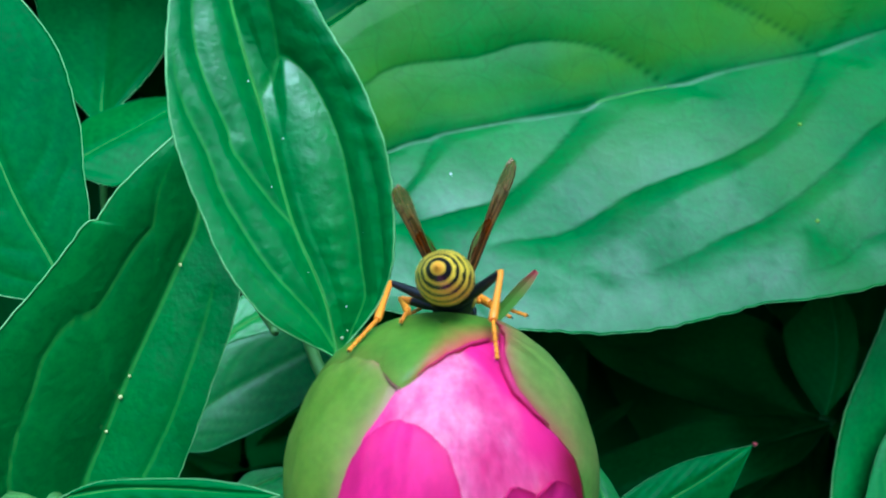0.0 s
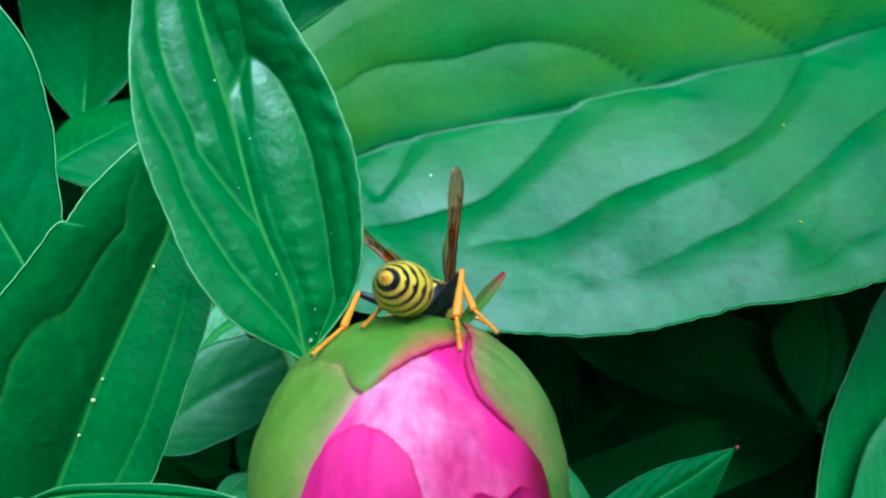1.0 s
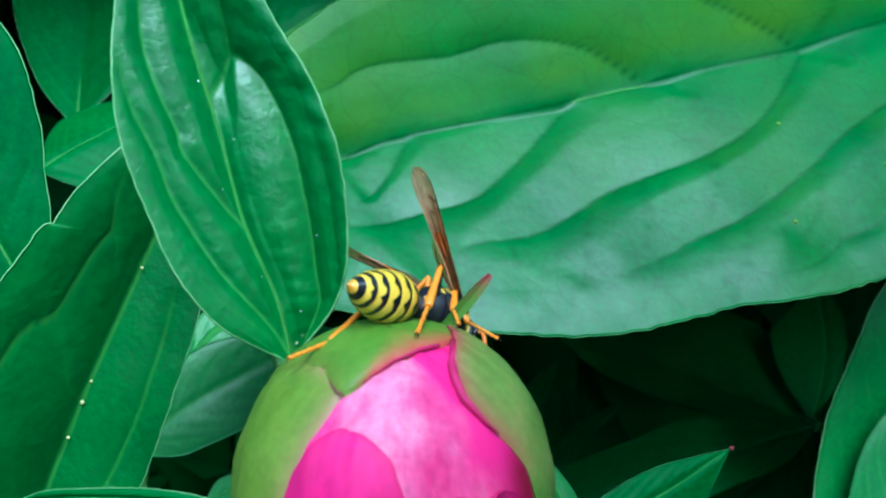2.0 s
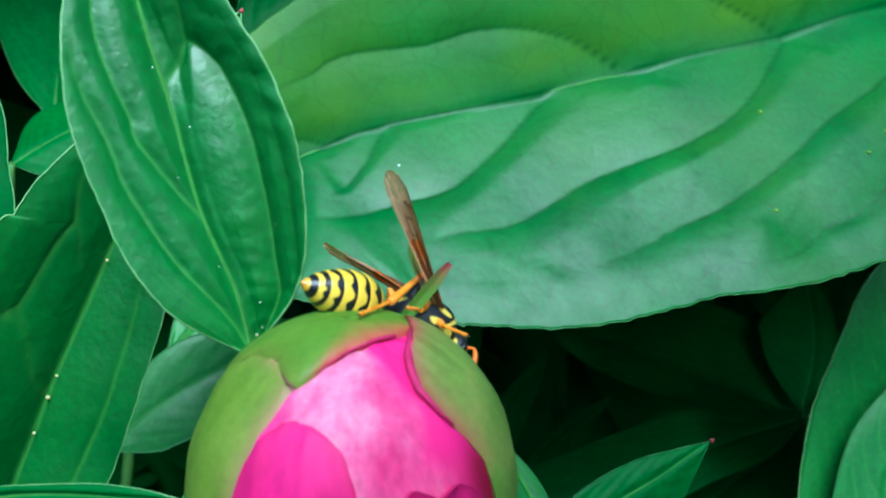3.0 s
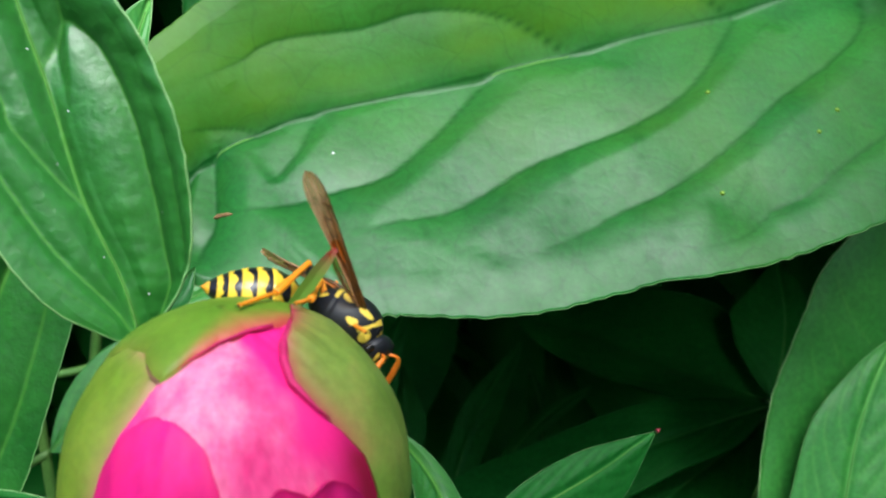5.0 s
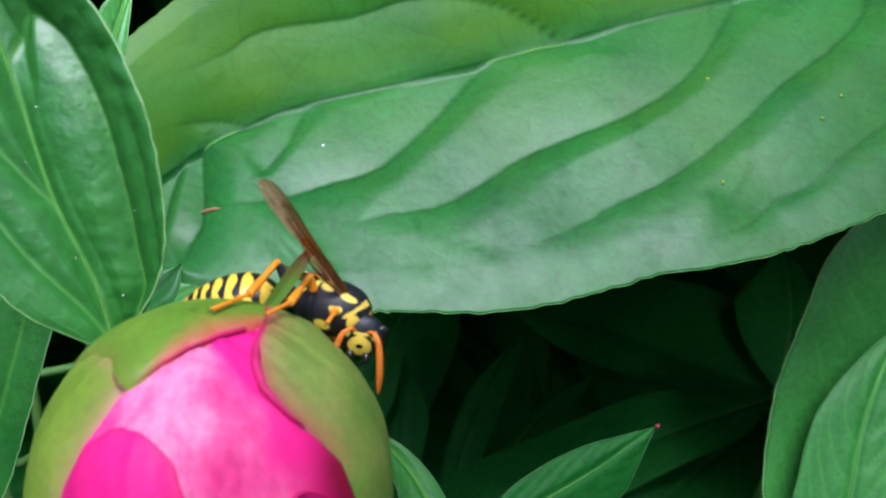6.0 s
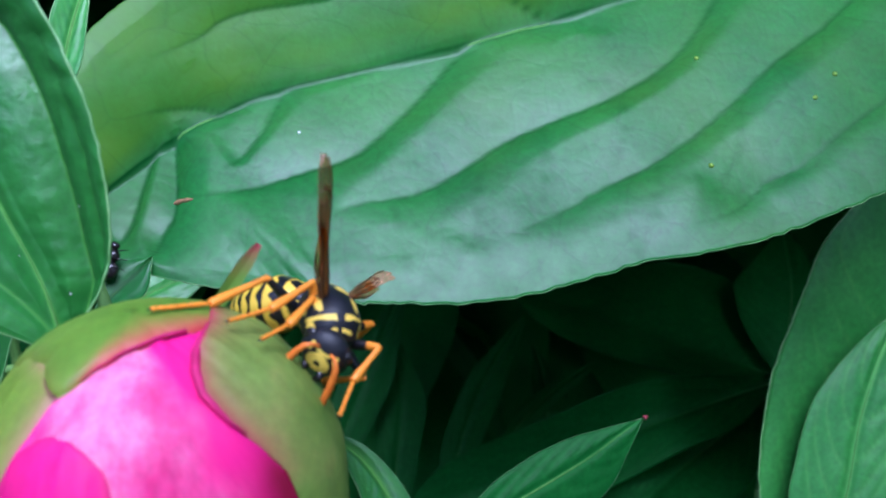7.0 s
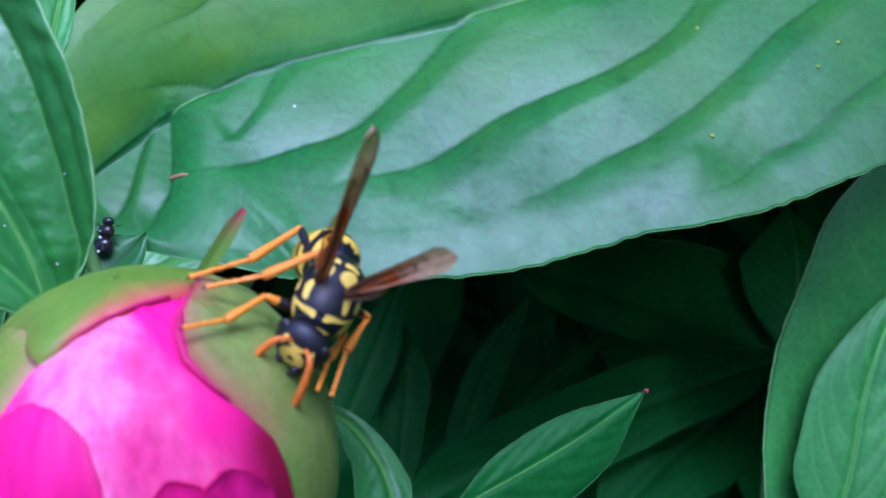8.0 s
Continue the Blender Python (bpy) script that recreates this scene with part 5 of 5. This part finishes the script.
def small_insect():
    """A little dark insect on the pale curled leaflet."""
    at = Vector(INSECT_AT)
    ob = thing("ant", at, "small black insect sitting on a curled leaf", "insect")
    m = Matrix.Translation(at) @ Euler((radians(60), 0, radians(-25))).to_matrix().to_4x4()
    inv = ob.matrix_basis.inverted() @ m
    for name, y, r, ln in (("abdomen", -1.3, 1.35, 3.0), ("thorax", 0.7, 1.15, 2.0), ("head", 2.0, 0.85, 1.3)):
        piece = lathe(name, [(y - ln / 2, 0.05), (y - ln * 0.3, r * 0.8), (y, r), (y + ln * 0.3, r * 0.8), (y + ln / 2, 0.05)], EYE_SKIN, ob, "", 24, 20, 0.8)
        local(piece, ob)
        piece.matrix_basis = inv
    for i in range(3):
        for s in (-1, 1):
            y = 0.9 - 0.5 * i
            leg = tube("leg", [tuple(c * MM for c in q) for q in ((s * 0.3, y, -0.2), (s * 1.2, y + 0.5 - 0.5 * i, 0.5), (s * 2.0, y + 0.9 - 0.9 * i, -0.7))], [0.0001, 0.00008, 0.00005], EYE_SKIN, None, "", 6)
            local(leg, ob)
            leg.matrix_basis = inv
    for k in range(4):
        fleck = lathe("pale_fleck", [(0, 0.02), (0.05, 0.22), (0.2, 0.02)], WHITE_FLECK, ob, "", 6, 10)
        local(fleck, ob)
        fleck.matrix_basis = inv @ pose((0.2 - 0.13 * k) * MM, (-2.1 + 0.9 * k) * MM, (0.86 if k < 2 else 0.74) * MM, 90, 0, 0)
    return ob


def grain(name, p, r, material, parent, label=""):
    pts = [np.array(p) + np.array((0, -r * 0.9, r * 0.2)) * q for q in (-0.9, -0.3, 0.3, 0.9)]
    return tube(name, pts, [r * 0.5, r, r, r * 0.5], material, parent, label, 9)


for p, r in GRAINS:
    grain("yellow_grain", p, r, SPOT, folded, "pale yellow pollen grain")
for p, r in FLECKS:
    grain("white_fleck", p, r, WHITE_FLECK, spray, "tiny white fleck")
for p, r in TORN:
    grain("torn_scale", p, r, TAN, spray, "pale dry scale at the leaf base")
for p in SPECKS:
    grain("yellow_speck", p, 0.0004, YELLOW_SPECK, broad, "pale yellow speck")
grain("white_fleck", SPECKLE, 0.00022, WHITE_FLECK, broad, "tiny white fleck")
tube("dry_spot", spline(DRY_EDGE, 9), [0.0001, 0.00042, 0.0003, 0.00036, 0.0001], DRY, broad, "brown dry spot", 8)
small_insect()
ground_sheet()
shrub()


# ---- what moves: the wasp turns and climbs over the bud; places in mm from the bud's middle ----
WAIST = [(0, (0.9, 4.5, 17.7)), (0.5, (0.7, 4.5, 17.7)), (1, (0.9, 5.5, 16.4)), (2.5, (2.6, 6.5, 15.1)), (3, (3.0, 7.5, 13.8)), (3.5, (4.1, 8.0, 13.8)), (4, (5.5, 8.7, 13.4)), (4.5, (6.1, 9.0, 12.6)), (6, (6.3, 9.0, 12.9)), (6.5, (10.3, 7.5, 12.1)), (7, (12.3, 9.9, 11.9)), (7.5, (16.1, 6.5, 14.0)), (8, (16.6, 3.8, 14.7))]
NECK = [(0, (1.3, 10.2, 13.2)), (0.5, (1.3, 10.2, 13.2)), (1, (3.2, 10.9, 12.2)), (2.5, (7.7, 10.0, 11.2)), (3, (9.3, 8.1, 10.1)), (3.5, (10.7, 6.5, 10.3)), (4, (11.9, 7.1, 9.2)), (4.5, (12.2, 7.3, 8.0)), (6, (13.2, 8.0, 10.8)), (6.5, (15.6, 2.6, 10.9)), (7, (14.8, 3.0, 11.1)), (7.5, (14.0, -0.3, 12.2)), (8, (14.3, -2.3, 11.3))]
FACE = [(0, (1.5, 11.5, 11.2)), (0.5, (1.5, 11.5, 11.2)), (1, (4.2, 12.0, 10.2)), (2.5, (9.8, 9.2, 9.6)), (3, (11.1, 7.4, 8.8)), (3.5, (12.2, 6.4, 8.4)), (4, (13.3, 5.8, 7.8)), (4.5, (13.5, 5.8, 6.6)), (6, (13.0, 5.7, 10.7)), (6.5, (15.2, 0.3, 11.2)), (7, (14.0, 0.8, 10.8)), (7.5, (12.8, -2.4, 12.3)), (8, (13.0, -4.2, 10.8))]
TAIL = [(0, (-0.3, -4.0, 22.4)), (0.5, (-0.3, -4.0, 22.5)), (1, (-1.8, -2.6, 21.2)), (2.5, (-4.0, 0.6, 19.2)), (3, (-4.0, 2.2, 18.2)), (3.5, (-3.1, 3.0, 18.2)), (4, (-1.7, 3.5, 17.5)), (4.5, (-1.8, 4.6, 16.4)), (6, (-3.5, 9.9, 12.6)), (6.5, (0.3, 5.1, 13.8)), (7, (3.7, 13.9, 9.7)), (7.5, (10.6, 13.5, 10.0)), (8, (11.8, 11.9, 12.1))]
BACK = [(0, (0.01, 0.62, 0.79)), (0.5, (0.06, 0.62, 0.78)), (1, (0.13, 0.57, 0.81)), (2.5, (0.37, 0.40, 0.84)), (3, (0.46, 0.31, 0.83)), (3.5, (0.49, 0.23, 0.84)), (4, (0.57, 0.18, 0.80)), (4.5, (0.62, 0.12, 0.78)), (6, (0.30, 0.06, 0.95)), (6.5, (0.25, 0.04, 0.97)), (7, (0.27, -0.00, 0.96)), (7.5, (0.39, -0.35, 0.85)), (8, (0.33, -0.55, 0.77))]
WING_R = [(0, (6.2, 3.6, 30.1)), (0.5, (6.6, 1.0, 28.6)), (1, (4.1, 3.4, 29.4)), (2.5, (1.6, 5.9, 28.3)), (3, (3.5, 4.5, 27.7)), (3.5, (4.7, 3.1, 28.0)), (4, (6.1, 4.3, 27.2)), (4.5, (7.7, 4.2, 26.3)), (6, (6.0, 0.2, 25.9)), (6.5, (11.9, -2.7, 27.0)), (7, (15.2, -0.6, 27.2)), (7.5, (19.4, -5.9, 27.0)), (8, (20.4, -6.3, 27.6))]
WING_L = [(0, (-3.7, 0.7, 28.4)), (0.5, (-2.7, 0.6, 28.6)), (1, (-6.3, 22.7, 18.5)), (2.5, (-6.5, 18.6, 17.2)), (3, (-3.9, 18.9, 16.5)), (3.5, (-2.8, 17.4, 16.8)), (4, (-2.2, 15.8, 17.5)), (4.5, (-0.9, 17.6, 15.9)), (6, (3.6, 22.4, 11.0)), (6.5, (9.8, 19.7, 11.9)), (7, (17.9, 20.6, 9.3)), (7.5, (24.2, -10.1, 19.5)), (8, (25.5, -11.4, 20.3))]
FOOT_HIND_R = [(0, (4.8, -6.1, 14.8)), (1, (4.7, -4.8, 15.3)), (2.5, (1.4, -0.3, 16.0)), (3.5, (1.4, -0.5, 16.0)), (4, (1.8, -0.3, 16.0)), (4.5, (1.5, -0.3, 16.0)), (6, (1.7, -0.7, 16.0)), (6.5, (1.7, -0.5, 16.0)), (7, (1.6, -0.4, 16.0)), (7.5, (3.8, 0.0, 15.6)), (8, (5.3, 0.6, 15.2))]
FOOT_HIND_L = [(0, (-8.2, -1.9, 13.7)), (1, (-8.2, -2.0, 13.7)), (2.5, (-8.0, -1.9, 13.9)), (3, (-4.1, 13.3, 9.2)), (3.5, (-0.8, 14.6, 8.0)), (4, (0.4, 14.7, 7.9)), (4.5, (1.0, 14.8, 7.7)), (6, (8.0, 12.6, 1.0)), (6.5, (8.0, 12.6, 1.0)), (7, (8.0, 12.6, 1.0)), (7.5, (8.0, 12.6, 1.0)), (8, (8.0, 12.6, 1.0))]
FOOT_MID_R = [(0, (8.2, 5.0, 14.3)), (1, (8.2, 0.9, 14.5)), (2.5, (5.3, 1.6, 15.8)), (4.5, (6.0, 1.6, 15.5)), (6, (6.0, -1.0, 15.6)), (6.5, (7.4, -0.5, 15.0)), (7, (7.4, -0.9, 15.0)), (7.5, (7.3, -0.8, 15.0)), (8, (7.0, -1.2, 15.1))]
FOOT_MID_L = [(0, (-3.6, 0.0, 15.7)), (0.5, (-8.8, 5.3, 11.7)), (1, (-3.9, -0.4, 15.6)), (2.5, (-2.9, 13.8, 8.9)), (3, (1.5, 15.3, 6.5)), (3.5, (5.1, 14.8, 5.8)), (4, (5.8, 14.8, 5.2)), (4.5, (6.1, 14.8, 4.8)), (6, (10.5, 10.5, 3.0)), (6.5, (10.5, 10.5, 3.0)), (7, (10.5, 10.5, 3.0)), (7.5, (14.8, -1.7, 7.4)), (8, (15.3, -2.4, 6.3))]
FOOT_FORE_R = [(0, (6.9, 7.8, 13.0)), (0.5, (6.8, 7.7, 13.2)), (1, (8.1, 7.5, 12.5)), (2.5, (10.6, 5.1, 11.9)), (3, (10.5, 3.1, 12.6)), (3.5, (9.9, 1.8, 13.3)), (4, (11.2, 2.8, 12.1)), (4.5, (11.9, 3.5, 11.2)), (6, (10.1, 2.6, 13.1)), (6.5, (11.1, 1.6, 12.3)), (7, (9.7, -1.1, 13.5)), (7.5, (8.4, -1.2, 14.4)), (8, (6.4, -6.1, 14.2))]
FOOT_FORE_L = [(0, (-4.1, 8.3, 12.5)), (0.5, (-4.2, 8.4, 12.4)), (1, (-2.6, 11.6, 11.7)), (2.5, (2.9, 13.3, 9.7)), (3, (6.3, 13.2, 8.0)), (3.5, (8.8, 11.9, 7.7)), (4, (9.4, 12.1, 6.6)), (4.5, (9.6, 12.4, 5.7)), (6, (10.1, 11.3, 6.9)), (6.5, (14.4, 6.0, 6.1)), (7, (15.0, -1.8, 7.2)), (7.5, (13.0, -5.4, 9.0)), (8, (14.5, -3.5, 7.4))]
KNEE_HIND_R = [(0, (0.60, 0.10, 0.79)), (0.5, (0.55, 0.12, 0.83)), (1, (0.47, 0.19, 0.86)), (2.5, (0.14, 0.36, 0.92)), (3, (0.40, 0.25, 0.90)), (3.5, (0.22, 0.39, 0.90)), (4, (0.27, 0.37, 0.89)), (4.5, (0.24, 0.43, 0.87)), (6, (-0.15, 0.56, 0.82)), (6.5, (-0.02, 0.67, 0.74)), (7, (0.16, 0.39, 0.91)), (7.5, (-0.08, 0.56, 0.83)), (8, (-0.15, 0.87, 0.46))]
KNEE_HIND_L = [(0, (-0.65, 0.70, 0.31)), (0.5, (-0.50, 0.36, 0.79)), (1, (-0.65, 0.66, 0.37)), (2.5, (-0.54, 0.67, 0.52)), (3, (-0.03, -0.46, -0.89)), (3.5, (-0.06, -0.54, -0.84)), (4, (-0.07, -0.54, -0.84)), (4.5, (-0.09, -0.51, -0.86)), (6, (-0.99, -0.13, -0.09)), (6.5, (0.53, -0.62, -0.58)), (7, (0.74, -0.35, -0.58)), (7.5, (0.69, -0.26, -0.67)), (8, (0.81, 0.01, -0.59))]
KNEE_MID_R = [(0, (0.18, 0.98, 0.10)), (0.5, (0.27, 0.49, 0.83)), (1, (0.31, 0.44, 0.84)), (2.5, (0.46, 0.52, 0.72)), (3, (0.56, 0.57, 0.60)), (3.5, (0.43, 0.59, 0.69)), (4, (0.70, 0.37, 0.61)), (4.5, (-0.07, 0.72, 0.69)), (6, (0.06, 0.47, 0.88)), (6.5, (0.04, 0.65, 0.76)), (7, (0.44, 0.25, 0.87)), (7.5, (0.39, -0.04, 0.92)), (8, (0.43, -0.30, 0.85))]
KNEE_MID_L = [(0, (-0.85, 0.52, 0.01)), (0.5, (-0.32, 0.48, 0.81)), (1, (-0.34, 0.45, 0.83)), (2.5, (0.07, 0.56, 0.83)), (3, (-0.24, 0.42, 0.88)), (3.5, (-0.13, 0.58, 0.81)), (4, (-0.00, 0.64, 0.77)), (4.5, (0.08, 0.63, 0.77)), (6, (-0.19, 0.98, 0.11)), (6.5, (0.46, 0.81, 0.37)), (7, (0.72, 0.69, -0.02)), (7.5, (0.24, 0.57, -0.78)), (8, (0.36, 0.72, -0.60))]
KNEE_FORE_R = [(0, (0.07, 0.42, 0.90)), (0.5, (0.04, 0.41, 0.91)), (1, (0.03, 0.36, 0.93)), (2.5, (0.04, 0.29, 0.96)), (3, (-0.11, 0.46, 0.88)), (3.5, (-0.00, 0.55, 0.83)), (4, (-0.02, 0.52, 0.86)), (4.5, (-0.15, 0.49, 0.86)), (6, (-0.01, 0.52, 0.86)), (6.5, (0.12, 0.71, 0.69)), (7, (0.17, 0.40, 0.90)), (7.5, (0.19, 0.35, 0.92)), (8, (-0.15, 0.50, 0.86))]
KNEE_FORE_L = [(0, (-0.13, 0.44, 0.89)), (0.5, (-0.14, 0.45, 0.88)), (1, (0.10, 0.32, 0.94)), (2.5, (0.14, 0.38, 0.91)), (3, (-0.67, 0.26, 0.69)), (3.5, (-0.53, 0.50, 0.68)), (4, (-0.31, 0.58, 0.75)), (4.5, (-0.21, 0.58, 0.79)), (6, (-0.16, 0.80, 0.57)), (6.5, (0.33, 0.89, 0.32)), (7, (0.98, -0.01, 0.22)), (7.5, (0.97, -0.22, -0.07)), (8, (0.12, 0.66, -0.74))]


LOOK = [(0, (0.1, 0.8, -0.6)), (1, (0.4, 0.7, -0.6)), (2.5, (0.85, 0.3, -0.5)), (4.5, (0.75, -0.2, -0.65)), (5.2, (0.5, -0.75, -0.45)), (5.8, (0.0, -0.98, 0.0)), (6.5, (-0.1, -0.97, -0.1)), (7, (-0.3, -0.95, -0.05)), (7.5, (-0.36, -0.92, -0.05)), (8, (-0.36, -0.92, -0.1))]
CROWN = [(0, (0.0, 0.5, 0.85)), (2.5, (0.3, 0.35, 0.9)), (4.5, (0.6, 0.1, 0.8)), (6, (0.2, 0.0, 0.97)), (6.5, (0.32, 0.0, 0.95)), (7, (0.6, 0.0, 0.8)), (8, (0.6, -0.1, 0.8))]
TWIST_R = [(0, (35, 0, 0)), (0.5, (20, 0, 0)), (1, (30, 0, 0)), (2.5, (0, 0, 0)), (4.5, (8, 0, 0)), (6, (35, 0, 0)), (6.5, (48, 0, 0)), (7, (62, 0, 0)), (7.5, (60, 0, 0)), (8, (52, 0, 0))]
TWIST_L = [(0, (-35, 0, 0)), (0.5, (-15, 0, 0)), (1, (-50, 0, 0)), (2.5, (-68, 0, 0)), (4.5, (-68, 0, 0)), (6, (-60, 0, 0)), (7, (-45, 0, 0)), (7.5, (-30, 0, 0)), (8, (-20, 0, 0))]


def glide(rows, t):
    """A smooth curve through timed places."""
    ts = [r[0] for r in rows]
    ps = [np.array(r[1], float) for r in rows]
    if t <= ts[0]:
        return ps[0]
    if t >= ts[-1]:
        return ps[-1]
    i = max(k for k in range(len(ts)) if ts[k] <= t)

    def slope(k):
        if k == 0 or k == len(ts) - 1:
            return np.zeros(3)
        return (ps[k + 1] - ps[k - 1]) / (ts[k + 1] - ts[k - 1])

    h = ts[i + 1] - ts[i]
    f = (t - ts[i]) / h
    a, b, m0, m1 = ps[i], ps[i + 1], slope(i) * h, slope(i + 1) * h
    return (2 * f ** 3 - 3 * f ** 2 + 1) * a + (f ** 3 - 2 * f ** 2 + f) * m0 + (3 * f ** 2 - 2 * f ** 3) * b + (f ** 3 - f ** 2) * m1


def frame_matrix(origin, ahead, up):
    """A pose at origin (metres) whose y looks ahead and whose z leans up."""
    y = unit(ahead)
    x = unit(np.cross(y, up))
    z = np.cross(x, y)
    m = Matrix.Identity(4)
    for k in range(3):
        m[k][0], m[k][1], m[k][2], m[k][3] = x[k], y[k], z[k], origin[k]
    return m


def world_at(p):
    return BUD_C + np.asarray(p, float) * MM


def motions():
    times = [round(i * 0.125, 3) for i in range(65)]
    body, tail, head = [], [], []
    wings = {0: [], 1: []}
    legs = {k: ([], []) for k in wasp_legs}
    feet = {"hind_r": FOOT_HIND_R, "hind_l": FOOT_HIND_L, "mid_r": FOOT_MID_R, "mid_l": FOOT_MID_L, "fore_r": FOOT_FORE_R, "fore_l": FOOT_FORE_L}
    knees = {"hind_r": KNEE_HIND_R, "hind_l": KNEE_HIND_L, "mid_r": KNEE_MID_R, "mid_l": KNEE_MID_L, "fore_r": KNEE_FORE_R, "fore_l": KNEE_FORE_L}
    for t in times:
        waist, neck, face, tip, back = (glide(r, t) for r in (WAIST, NECK, FACE, TAIL, BACK))
        m = frame_matrix(world_at(waist), neck - waist, back)
        inv = m.inverted()
        up = np.array(m.col[2][:3])
        right = np.array(m.col[0][:3])
        body.append((t, m))
        tail.append((t, inv @ frame_matrix(world_at(waist), waist - tip, up)))
        neck_at = np.array((m @ Vector((0, 6.7 * MM, 0.1 * MM)))[:])
        head.append((t, inv @ frame_matrix(neck_at, glide(LOOK, t), glide(CROWN, t)) @ pose(0, 0, -0.9 * MM)))
        for k, (s, rows, twist) in enumerate(((1, WING_R, TWIST_R), (-1, WING_L, TWIST_L))):
            root = np.array((m @ Vector((s * 1.2 * MM, 4.3 * MM, 2.1 * MM)))[:])
            aim = world_at(glide(rows, t)) - root
            flat = frame_matrix(root, aim, (0.1, -0.9, 0.35)) @ pose(0, 0, 0, 0, float(glide(twist, t)[0]), 0)
            wings[k].append((t, inv @ flat))
        for key, (hip, s, l1, l2, thigh, shin) in wasp_legs.items():
            h = np.array((m @ Vector(hip * MM))[:])
            f = world_at(glide(feet[key], t))
            d = min(np.linalg.norm(f - h), (l1 + l2) * MM * 0.985)
            aim = unit(f - h)
            a, b = l1 * MM, l2 * MM
            d = max(d, (b - a) * 1.06)
            along = (a * a - b * b + d * d) / (2 * d)
            high = math.sqrt(max(1e-12, a * a - along * along))
            pole = glide(knees[key], t)
            pole = unit(pole - aim * (pole @ aim))
            knee = h + aim * along + pole * high
            mt = frame_matrix(h, knee - h, pole + aim * 0.001)
            ms = frame_matrix(knee, (h + aim * d) - knee, pole)
            legs[key][0].append((t, inv @ mt))
            legs[key][1].append((t, mt.inverted() @ ms))
    walk(wasp, body)
    walk(wasp_abdomen, tail)
    walk(wasp_head, head)
    for k in (0, 1):
        walk(wasp_wings[k], wings[k])
    for key, (hip, s, l1, l2, thigh, shin) in wasp_legs.items():
        walk(thigh, legs[key][0])
        walk(shin, legs[key][1])


motions()
